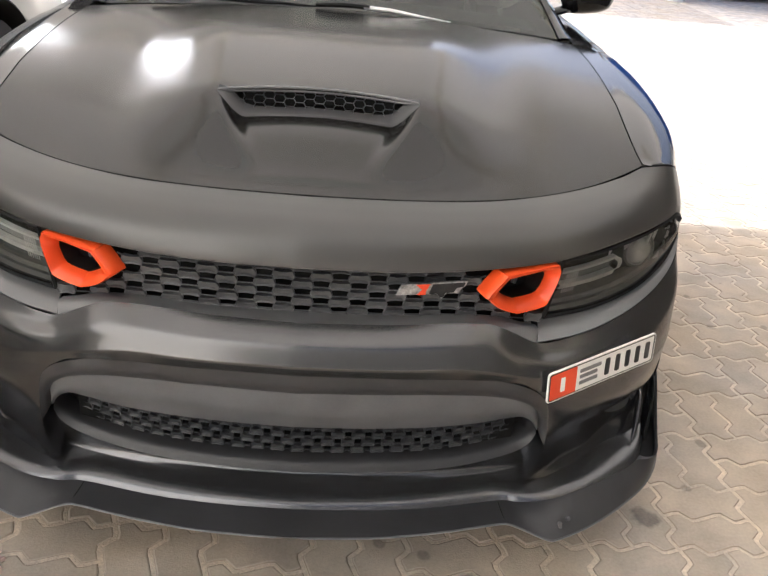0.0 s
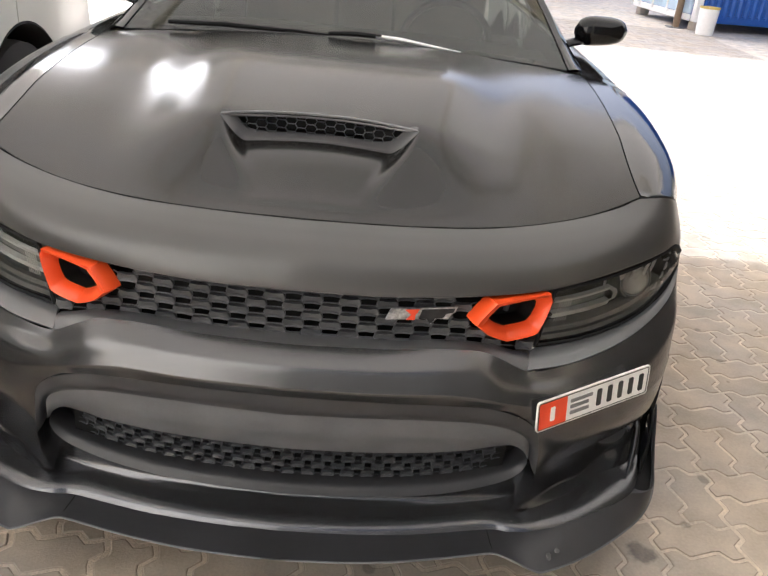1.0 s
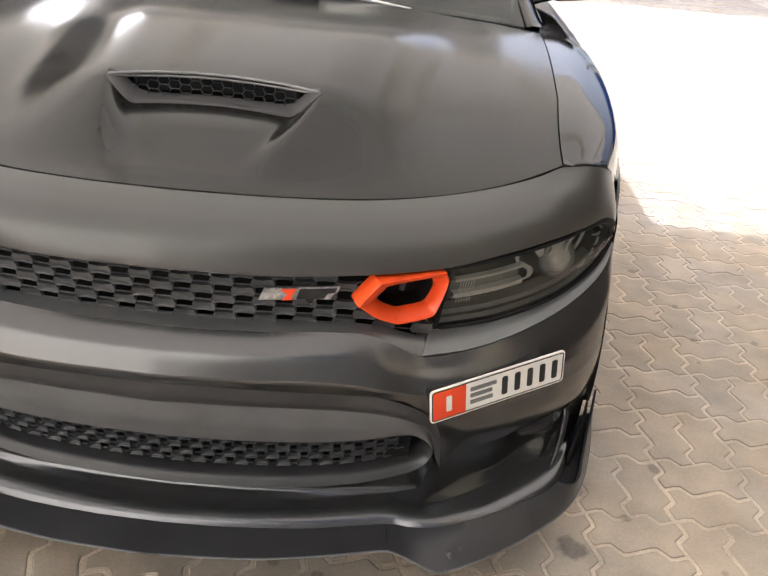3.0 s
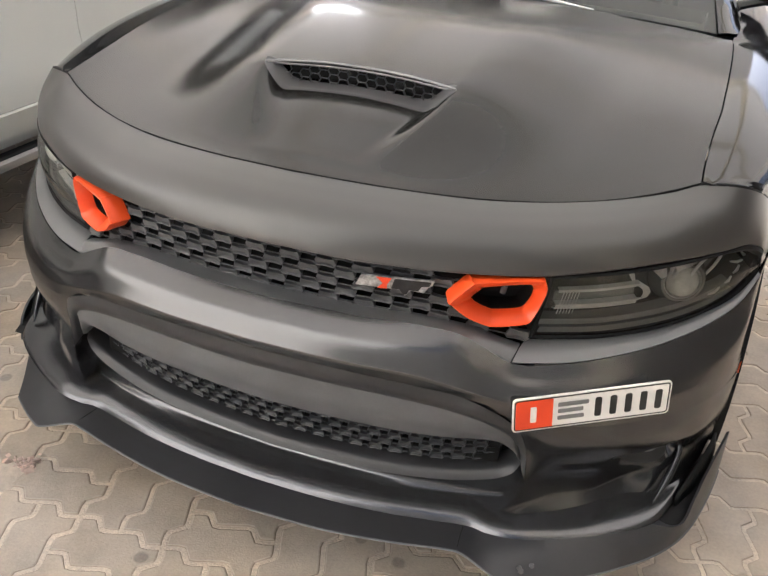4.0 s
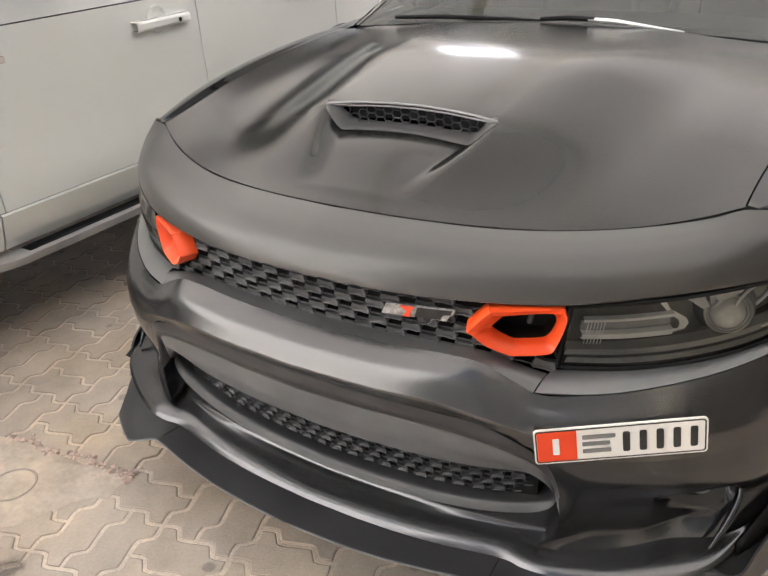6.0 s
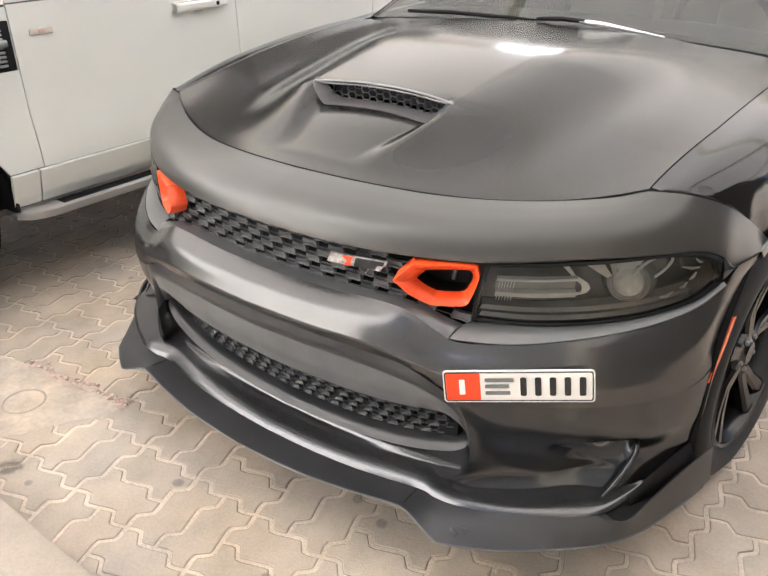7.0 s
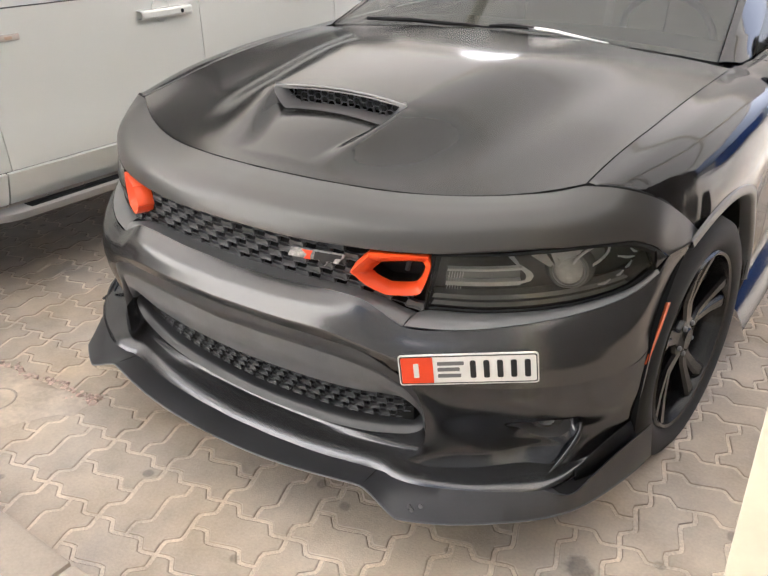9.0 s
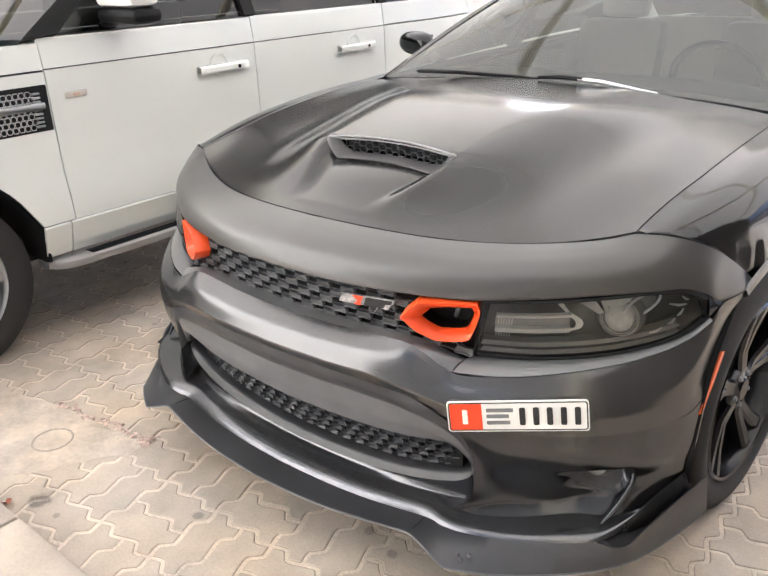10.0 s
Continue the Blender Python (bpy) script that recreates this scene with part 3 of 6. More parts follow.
bm = bmesh.new()
cells(bm, INS_LOW[:7], [(x, y, z + .014) for x, y, z in RIM[:7]], .046, 5, .0165, .0112, .006, .012, .50, .036)
part("intake_mesh", bm, "mesh_low", bumper, "black honeycomb mesh of the lower intake")
CREASE = [(0, .074, .2485), (.15, .079, .251), (.30, .090, .255), (.40, .110, .257), (.47, .128, .258), (.53, .148, .258)]
CHIN_EDGE = [(0, -.006, .221), (.15, .000, .221), (.30, .016, .222), (.40, .036, .223), (.46, .048, .224), (.488, .049, .226)]
# corner skins with the fog-lamp hollow, drawn back below to a crease that ends in a pointed notch
CORNER = [
    [(.486, .056, .546), (.56, .083, .523), (.66, .132, .511), (.77, .212, .506), (.88, .329, .506), (.9415, .451, .508), (.9485, .486, .518), (.9535, .523, .533)],
    [(.540, .083, .487), (.60, .106, .460), (.68, .148, .450), (.78, .222, .445), (.885, .340, .450), (.940, .445, .455), (.949, .475, .462), (.9545, .500, .470)],
    [(.560, .104, .420), (.61, .128, .400), (.69, .175, .394), (.785, .245, .392), (.888, .352, .400), (.935, .440, .405), (.947, .467, .408), (.954, .488, .410)],
    [(.566, .110, .345), (.61, .148, .338), (.69, .205, .334), (.775, .280, .333), (.868, .350, .342), (.925, .435, .352), (.940, .463, .357), (.948, .485, .360)],
    [(.558, .105, .296), (.61, .148, .284), (.69, .207, .280), (.765, .278, .286), (.856, .326, .302), (.920, .420, .320), (.937, .458, .330), (.945, .485, .332)],
    [(.527, .086, .262), (.585, .112, .2505), (.67, .168, .2485), (.765, .242, .2535), (.850, .300, .258), (.915, .400, .290), (.933, .455, .312), (.942, .485, .310)],
]
CREASE += [(.585, .162, .2565), (.66, .198, .2550), (.745, .247, .261), (.80, .280, .262), (.845, .302, .262), (.88, .345, .272), (.915, .402, .290), (.933, .455, .312), (.942, .485, .310)]
CHIN_EDGE += [(.507, .046, .230), (.56, .046, .236), (.65, .079, .237), (.76, .142, .239), (.845, .214, .241), (.880, .290, .243), (.905, .380, .243), (.925, .440, .240), (.940, .485, .235)]
a, c = cr(CREASE, 150), cr(CHIN_EDGE, 400)
c = np.stack([np.interp(a[:, 0] * .940 / .942, c[:, 0], c[:, k]) for k in range(3)], 1)
face = np.array(cr([(x, y - .006, z - .010) for x, y, z in RIM] + [(.60, .225, .335), (.70, .300, .325), (.80, .390, .325), (.90, .480, .335), (.935, .530, .335)], 400))
face = np.stack([np.interp(a[:, 0] * .935 / .942, face[:, 0], face[:, k]) for k in range(3)], 1)
rows = [face, face * .5 + a * .5 + (0, .003, 0), a * .94 + c * .06 - (0, 0, .0005)]
for w, lift in ((.2, .0), (.35, .002), (.5, .0045), (.65, .006), (.8, .0062), (.9, .0046), (.96, .0022), (1, 0)):
    rows.append(a * (1 - w) + c * w + (0, 0, lift))
whole = np.array([cr(np.array(rows)[:, k], 34) for k in range(150)]).transpose(1, 0, 2)
bm = bmesh.new()
add_grid(bm, both(np.concatenate([whole, whole[:, -1:] + (-.004, .010, 0), whole[:, -1:] + (-.035, .016, 0)], 1)))
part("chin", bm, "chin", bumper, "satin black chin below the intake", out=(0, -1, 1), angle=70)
for s in (1, -1):
    bm = bmesh.new()
    turned = skin(CORNER, 90, 10)
    axis = Vector((.42, -.90, -.05)).normalized()
    right = Vector((0, 0, 1)).cross(axis) * -1
    spot = Vector((.804, .270, .378))
    # an overhang above the fog lamp; the hollow's back slopes forward to the shelf below
    for row in turned:
        for p in row:
            d = Vector(p) - spot
            u, v = d.dot(right), d.z
            p -= np.array(axis) * .036 * smooth(.112, .025, u) * smooth(-.080, -.058, u) * smooth(.012, .001, v) * (1 - smooth(-.006, -.070, v))
    plain = bmesh.new()
    add_grid(plain, turned)
    tree = BVHTree.FromBMesh(plain)
    plain.free()
    add_grid(bm, sided(np.concatenate([turned, turned[:, -1:] + (-.004, .010, 0), turned[:, -1:] + (-.035, .016, 0)], 1), s))
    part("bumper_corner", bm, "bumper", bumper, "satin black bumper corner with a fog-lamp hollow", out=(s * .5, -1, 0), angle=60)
    rim_in = turned[:, 0]
    deep = np.array(cr([(.486, .075, .540), (.525, .120, .46), (.543, .165, .395), (.547, .175, .345), (.542, .165, .310), (.532, .128, .270)], len(rim_in)))
    bm = bmesh.new()
    add_grid(bm, sided(np.array([rim_in, rim_in * .93 + deep * .07 + (.001, .001, 0), rim_in * .65 + deep * .35 + (.003, 0, 0), deep]), s))
    part("intake_cheek", bm, "bumper", bumper, out=(-s, -.4, 0), angle=80)
    # the grey panel in the hollow, pointed towards the middle of the car
    shape = cr([(.098, .000, 0), (.050, .001, 0), (.0, .001, 0), (-.035, -.001, 0), (-.056, -.016, 0), (-.062, -.042, 0), (-.040, -.058, 0), (.0, -.062, 0), (.036, -.052, 0), (.070, -.026, 0), (.098, .000, 0)], 61)[:-1]
    rings = []
    for w in (1.0, .97, .90, .75, .55, .30, .02):
        ring = []
        for u, v, _ in shape:
            u, v = .012 + (u - .012) * w, -.026 + (v + .026) * w
            at_skin = tree.ray_cast(spot + right * u + Vector((0, 0, v)) + axis * .25, -axis)[0] or spot + right * u + Vector((0, 0, v))
            dish = .010 * (1 - smooth(.35, .62, math.hypot((u + .005) / .075, (v + .022) / .034)))
            ring.append(at_skin + axis * ((.0025 if w < 1 else -.004) - dish))
        rings.append(ring)
    bm = bmesh.new()
    add_grid(bm, [[(s * p.x, p.y, p.z) for p in ring] for ring in rings], close=True)
    part("fog_pocket", bm, "lip", bumper, "dark matte panel round the fog lamp", out=(s * .4, -1, 0), angle=50)
    bm = bmesh.new()
    add_tube(bm, sided(np.array(cr([(.858, .347, .370), (.864, .338, .348), (.859, .316, .319), (.847, .280, .288), (.833, .247, .263)], 16)), s), [.002 + .007 * math.sin(math.pi * (.10 + .85 * k / 15)) for k in range(16)], 10)
    part("corner_vane", bm, "bumper", bumper, "satin black vane beside the fog lamp", angle=80)
    c = spot + right * .002 - axis * .020 + Vector((0, 0, .004))
    m2 = Matrix.Translation((s * c.x, c.y, c.z)) @ Vector((s * axis.x, axis.y, axis.z)).to_track_quat("X", "Z").to_matrix().to_4x4()
    bm = bmesh.new()
    add_lathe(bm, [(.021, -.02), (.021, .003), (.0195, .005), (.017, .003)], m2, 32)
    fog = part("fog_lamp_ring", bm, "trim", bumper, "small grey fog-lamp ring")
    bm = bmesh.new()
    add_lathe(bm, [(.018, -.001), (.012, .003), (.0, .004)], m2, 32)
    part("fog_lamp_lens", bm, "lampgrey", fog)

# splitter: a thin lip under the chin, stepping down at the corners and rising at the sides as a fin
SPL_TOP = [(0, -.005, .224), (.15, .001, .224), (.30, .017, .225), (.40, .037, .226), (.46, .049, .227), (.488, .050, .229), (.533, .037, .233), (.57, .048, .236), (.65, .080, .238), (.76, .143, .240), (.835, .202, .241), (.874, .214, .238), (.898, .232, .238), (.920, .300, .254), (.938, .369, .271), (.962, .450, .288), (.983, .524, .298)]
SPL_EDGE = [(0, -.092, .226), (.2, -.080, .228), (.34, -.058, .232), (.455, -.031, .2335), (.470, -.028, .233), (.482, -.027, .230), (.568, -.036, .199), (.580, -.036, .196), (.594, -.030, .1945), (.68, .020, .189), (.785, .100, .189), (.862, .176, .188), (.900, .230, .188), (.930, .294, .189), (.954, .370, .190), (.974, .450, .191), (.990, .535, .193)]
bm = bmesh.new()
top, edge = cr(SPL_TOP, 120), cr(SPL_EDGE, 120)
behind = smooth(.83, .90, top[:, :1])
inward = np.stack([np.zeros(120), np.full(120, .03), np.full(120, -.006)], 1)
rows = [top + inward * (1 - behind) + np.array((-.005, .003, -.004)) * behind, top, top * .55 + edge * .45 + np.array((0, -.004, .003)) * (1 - behind), edge + (0, 0, .004), edge,
        edge + np.array((0, .010, -.005)) * (1 - behind) + np.array((-.006, .002, -.002)) * behind, edge + (inward * 4 + (0, 0, -.006)) * (1 - behind) + np.array((-.07, .02, .0)) * behind]
inner = np.array([top * .9 + edge * .1, top * .4 + edge * .6, edge + (0, 0, .006)])[:, 92:] + (-.006, .002, 0)
add_grid(bm, np.array(rows))
add_grid(bm, inner)
# the other end has snapped off: a jagged break, and a stub of the fin left standing behind it
ends = [.768, .755, .722, .706, .704, .702, .700]
snapped = []
for row, x_end in zip(rows, ends):
    k = int(np.argmax(row[:, 0] > x_end))
    u = np.linspace(0, k, 100)
    snapped.append(np.stack([np.interp(u, np.arange(120), row[:, c]) for c in range(3)], 1))
add_grid(bm, sided(np.array(snapped), -1))
splitter = part("splitter", bm, "lip", car, "scratched matte black front splitter lip", out=(0, -1, .3), angle=40)
# lighter grey line: the highlight along the scratched edge, put into the colour
bm = bmesh.new()
for s in (1, -1):
    add_tube(bm, sided(edge[2:-3 if s > 0 else 66] + (0, -.0012, .0015), s), .0022, 6)
part("splitter_edge", bm, "insert", splitter, "scratched lower edge, lighter grey for its highlight")
bm = bmesh.new()
stub = [np.array(cr(k, 14)) * (-1, 1, 1) for k in ([(.884, .238, .193), (.900, .262, .236), (.922, .310, .258), (.940, .375, .273), (.983, .524, .298)], [(.886, .240, .190), (.905, .262, .190), (.930, .310, .190), (.954, .375, .190), (.990, .535, .193)])]
add_grid(bm, np.array(stub))
part("fin_stub", bm, "lip", splitter, "snapped black fin stub", thick=.006)
for s in (1, -1):
    bm = bmesh.new()
    add_grid(bm, sided(np.array([cr([(.885, .285, .236), (.922, .360, .240), (.950, .440, .246), (.962, .500, .255)], 12), cr([(.882, .292, .262), (.908, .345, .300), (.930, .405, .322), (.946, .462, .330)], 12)]), s))
    part("side_fin", bm, "black", splitter, "black blade inside the splitter end", thick=.004)
    bm = bmesh.new()
    add_grid(bm, sided(np.array([cr([(.835, .214, .236), (.880, .300, .236), (.905, .380, .236), (.930, .480, .236)], 12), cr([(.888, .226, .226), (.922, .310, .226), (.945, .390, .226), (.982, .520, .226)], 12)]), s))
    part("fin_floor", bm, "black", splitter, out=(0, 0, 1))
    bm = bmesh.new()
    add_tube(bm, [(s * .466, .044, .2295), (s * .468, .012, .2325), (s * .472, -.027, .2345)], .0010, 6)
    part("splitter_seam", bm, "black", splitter)
for x, y, z in ((.600, -.006, .224), (.622, .010, .224), (.604, .000, .210)):
    bm = bmesh.new()
    m = Matrix.Translation((x, y - .004, z)) @ Vector((.3, -1, .6)).to_track_quat("X", "Z").to_matrix().to_4x4()
    add_lathe(bm, [(.0055, -.004), (.005, .001), (0, .002)], m, 12)
    part("fastener", bm, "mesh", splitter, "grey screw head in the splitter")

# upper grille
bm = bmesh.new()
GR_TOP = [(0, .092, .785), (.15, .098, .784), (.30, .118, .782), (.40, .136, .780), (.53, .190, .780)]
GR_LOW = [(0, .118, .655), (.15, .122, .656), (.30, .132, .659), (.40, .140, .657), (.50, .168, .640)]
cells(bm, GR_TOP, GR_LOW, .0765, 6, .0235, .0108, .0060, .013, .50, -.006, (.345, .690))
grille = part("grille", bm, "mesh", car, "black honeycomb grille")
bm = bmesh.new()
add_grid(bm, both(np.array([cr([(x, y + .055, z + .03) for x, y, z in GR_TOP], 40), cr([(x, y + .045, z - .03) for x, y, z in GR_LOW], 40)])))
part("grille_backing", bm, "black", grille)

# badge on the grille: plain worn shapes
mb = Matrix.Translation((.260, .091, .739)) @ pose(0, 0, 0, 0, 0, 14)
bm = bmesh.new()
add_prism(bm, [(-.073, -.006), (-.062, .018), (.078, .018), (.074, .006), (.066, .002), (.060, -.010), (.034, -.008), (.024, -.020), (.012, -.008)], .006, mb)
badge = part("badge", bm, "badge", grille, "worn dark metallic badge with a red stroke", bevel=.001)
bm = bmesh.new()
add_prism(bm, [(-.030, -.007), (-.020, .004), (-.034, .016), (-.004, .016), (-.012, .002), (-.012, -.007)], .004, mb @ Matrix.Translation((0, -.002, 0)))
part("badge_stroke", bm, "plate_red", badge)
for shape in ([(-.004, -.006), (.002, .015), (.072, .015), (.068, .006), (.054, .004), (.048, -.006)], [(.012, -.006), (.020, -.016), (.026, -.016), (.030, -.006)]):
    bm = bmesh.new()
    add_prism(bm, shape, .004, mb @ Matrix.Translation((0, -.0015, 0)))
    part("badge_field", bm, "badge_dark", badge)


# scoop rings beside the lamps
def scoop_ring(s):
    o = Vector((.375, .079, .738))
    r = Vector((.891, .454, 0)).normalized()
    ahead = Vector((-.454, .891, 0)).normalized()
    up = Vector((0, .02, 1)).normalized()
    outer = [(0, 0), (.037, .037), (.052, .041), (.165, .045), (.181, .037), (.185, .016), (.168, -.036), (.152, -.052), (.092, -.056), (.072, -.052), (.034, -.034), (.006, -.010)]
    inner = [(.047, -.006), (.064, .011), (.074, .016), (.152, .021), (.166, .015), (.168, .0), (.157, -.024), (.142, -.033), (.098, -.035), (.086, -.033), (.062, -.021), (.051, -.012)]

    def ring(outline, d, k=1.0, cx=.105, cz=.004):
        pts = [o + r * (cx + (u - cx) * k) + up * (cz + (v - cz) * k) + ahead * d for u, v in outline]
        return sided(loop_of(pts), s)

    b2 = bmesh.new()
    rows = [ring(outer, .045, .97), ring(outer, .006, .995), ring(outer, .0, .965)]
    face_in = [(a[0] * .62 + c[0] * .38, a[1] * .62 + c[1] * .38) for a, c in zip(outer, inner)]
    rows += [ring(face_in, .003), ring(inner, .028), ring(inner, .036, .985)]
    add_grid(b2, rows, close=True)
    made = part("scoop_ring", b2, "orange", car, "orange painted scoop ring beside the headlamp", angle=50)
    b2 = bmesh.new()
    add_grid(b2, [ring(inner, .034, .985), ring(inner, .13, .95)], close=True)
    vs = [b2.verts.new(p) for p in ring(inner, .13, .95)]
    b2.faces.new(vs)
    part("scoop_duct", b2, "black", made)
    b2 = bmesh.new()
    c = o + r * .128 + up * .006 + ahead * .075
    add_tube(b2, [Vector((s * p.x, p.y, p.z)) for p in (c - up * .030 - r * .006, c, c + up * .030 + r * .004)], .006, 8)
    part("scoop_bar", b2, "insert", made)


for s in (1, -1):
    scoop_ring(s)


# headlamps
def headlamp(s):
    up_edge = [(.541, .172, .786), (.65, .236, .790), (.76, .318, .798), (.84, .402, .801), (.888, .470, .792), (.915, .512, .770)]
    low_edge = [(.522, .172, .650), (.64, .230, .650), (.76, .317, .658), (.84, .402, .670), (.892, .473, .690), (.919, .520, .720)]
    mid_edge = [(a[0] * .5 + c[0] * .5 + .006, a[1] * .5 + c[1] * .5 - .012, a[2] * .5 + c[2] * .5) for a, c in zip(up_edge, low_edge)]
    b2 = bmesh.new()
    deep = (-.045, .075, 0)
    rows = [up_edge, [(a[0] + deep[0], a[1] + deep[1], a[2] - .012) for a in up_edge], [(a[0] + deep[0], a[1] + deep[1], a[2] + .012) for a in low_edge], low_edge]
    add_grid(b2, sided(np.array([cr(k, 40) for k in rows]), s))
    lamp = part("headlamp", b2, "lampbody", car, "smoked headlamp with a projector and a light bar")
    b2 = bmesh.new()
    add_grid(b2, sided(skin([up_edge, mid_edge, low_edge], 40, 8), s))
    pane = part("lens", b2, "lens", lamp, "clear headlamp lens", out=(s * .5, -1, 0))
    pane.visible_shadow = False

    low_line, up_line = cr(low_edge, 50), cr(up_edge, 50)

    def at(u, v, d):
        """A place in the lamp: u along it, v up it, d metres behind the lens."""
        q = np.linspace(0, 1, 50)
        p = np.array([np.interp(u, q, low_line[:, k]) * (1 - v) + np.interp(u, q, up_line[:, k]) * v for k in range(3)])
        n = np.array((.60, -.80, 0))
        return Vector(p - n * d) if s > 0 else Vector((p - n * d) * (-1, 1, 1))

    # lower grey bezel
    b2 = bmesh.new()
    for v0, v1, d in ((.05, .12, .006), (.15, .22, .014)):
        add_grid(b2, [[at(u, v0, d) for u in np.linspace(.02, .86, 30)], [at(u, v1, d + .004) for u in np.linspace(.03, .84, 30)], [at(u, v1 + .02, d + .03) for u in np.linspace(.03, .84, 30)]])
    part("bezel", b2, "lampgrey", lamp)
    # light bar
    b2 = bmesh.new()
    us = np.linspace(.07, .37, 20)
    add_grid(b2, [[at(u, .36, .032) for u in us], [at(u, .38, .020) for u in us], [at(u, .46, .018) for u in us], [at(u, .48, .032) for u in us]])
    add_grid(b2, [[at(u, .62, .032) for u in us], [at(u, .64, .022) for u in us], [at(u, .68, .022) for u in us], [at(u, .70, .032) for u in us]])
    add_grid(b2, [[at(.37, .36, .03), at(.41, .44, .02), at(.42, .52, .02), at(.41, .60, .02), at(.37, .70, .03)], [at(.36, .42, .03), at(.385, .46, .02), at(.39, .52, .02), at(.385, .58, .02), at(.36, .66, .03)]])
    part("light_bar", b2, "drl", lamp, "pale light pipe")
    b2 = bmesh.new()
    add_grid(b2, [[at(u, .48, .034) for u in us], [at(u, .62, .036) for u in us]])
    part("light_bar_panel", b2, "lampgrey", lamp)
    b2 = bmesh.new()
    for k in range(6):
        for u, d in ((.075 + .011 * k, .012),):
            add_tube(b2, [at(u, .34, d), at(u + .004, .70, d)], .0009, 5)
    part("lens_ribs", b2, "drl", lamp)
    # projector
    c = at(.572, .52, .030)
    axis = Vector((s * .34, -.93, .10)).normalized()
    m = Matrix.Translation(c) @ axis.to_track_quat("X", "Z").to_matrix().to_4x4()
    b2 = bmesh.new()
    add_lathe(b2, [(.058, -.035), (.050, -.008), (.044, .004), (.039, .005), (.034, -.004)], m, 40)
    proj = part("projector", b2, "lampgrey", lamp)
    b2 = bmesh.new()
    add_lathe(b2, [(.034, -.006), (.033, .004), (.027, .014), (.016, .020), (0, .022)], m, 40)
    part("projector_lens", b2, "optic", proj, "milky glass projector lens")
    b2 = bmesh.new()
    add_lathe(b2, [(.0335, .002), (.036, .006), (.0385, .003), (.036, .0)], m, 40)
    part("projector_ring", b2, "silver", proj)
    # chrome sweep over the projector, opening into an oval reflector
    b2 = bmesh.new()
    ov = [at(.665 + .085 * math.cos(t) + .02 * math.sin(t), .74 + .20 * math.sin(t) + .06 * math.cos(t), .020 + .006 * math.cos(t)) for t in np.linspace(0, math.tau, 28, endpoint=False)]
    add_tube(b2, ov + [ov[0]], .0034, 6, caps=False)
    add_grid(b2, [[at(u0 + .055, v0, d0) for u0, v0, d0 in k] for k in ([(.41, .93, .014), (.47, .92, .016), (.52, .93, .018), (.60, .95, .018)], [(.45, .84, .022), (.49, .80, .026), (.53, .80, .024), (.56, .88, .020)],
                                                             [(.47, .74, .026), (.50, .70, .030), (.53, .70, .028), (.545, .76, .024)], [(.45, .64, .028), (.49, .62, .030), (.52, .60, .030), (.55, .58, .028)])])
    part("reflector", b2, "bright", lamp, "chrome reflector sweep", angle=60)
    b2 = bmesh.new()
    inner = [at(.665 + .075 * math.cos(t), .74 + .17 * math.sin(t), .040) for t in np.linspace(0, math.tau, 20, endpoint=False)]
    b2.faces.new([b2.verts.new(p) for p in inner])
    part("reflector_bowl", b2, "lampgrey", lamp)
    for a0, a1, c0, c1 in ((.300, .325, .375, .385), (.385, .455, .490, .515), (.475, .500, .520, .535)):
        b2 = bmesh.new()
        add_grid(b2, [[at((a0 + (a1 - a0) * k) * w + (c0 + (c1 - c0) * k) * (1 - w), .58 + .36 * w, .044 - .026 * w) for k in np.linspace(0, 1, 5)] for w in (0, .3, .7, 1)])
        part("reflector_wing", b2, "bright", lamp, "pale reflector fan")
    b2 = bmesh.new()
    for u0, v0, u1, v1 in ((.70, .22, .76, .26), (.79, .30, .825, .38), (.835, .42, .87, .56), (.79, .72, .885, .66), (.86, .86, .90, .78)):
        add_tube(b2, [at(u0, v0, .010), at((u0 + u1) / 2, (v0 + v1) / 2 - .02, .008), at(u1, v1, .010)], [.002, .0035, .002], 6)
    part("marker_dots", b2, "drl", lamp)
    # rubber edge round the lamp
    b2 = bmesh.new()
    loop = list(cr(up_edge, 40)) + list(cr(low_edge, 40)[::-1])
    add_tube(b2, sided(loop + [loop[0]], s), [.004] * 28 + [.004 + .0006 * k for k in range(12)] + [.0105 - .0004 * k for k in range(12)] + [.005] * 29, 6, caps=False)
    part("seal", b2, "black", lamp)


for s in (1, -1):
    headlamp(s)

# flank: fender, doors, quarter panel as one skin cut by the wheel arches
WHEEL_Y, WHEEL_R, ARCH_R = (.905, 3.955), .362, .425


HOOD_F = np.linspace(0, 2, 81)
HOOD_SIDE = np.array([(hood_y(hood_edge(f), f), hood_edge(f)) for f in HOOD_F])


def eased(ys, vs):
    """A smooth table through the given stations."""
    g = np.linspace(ys[0] - .3, ys[-1] + .3, 1200)
    v = np.interp(g, ys, vs)
    k = np.hanning(90)
    return g, np.convolve(np.pad(v, 45, mode="edge"), k / k.sum(), "same")[45:-45]


TOP_LINE = eased((.45, .8, 1.2, 1.47, 1.8, 3.2, 4.2, 5.0), (.913, .965, 1.000, 1.020, 1.030, 1.055, 1.060, 1.02))
EDGE_LINE = eased((.45, .8, 1.2, 1.47, 1.7, 2.4, 3.4, 4.2, 4.85), (.772, .786, .802, .815, .835, .84, .82, .78, .70))
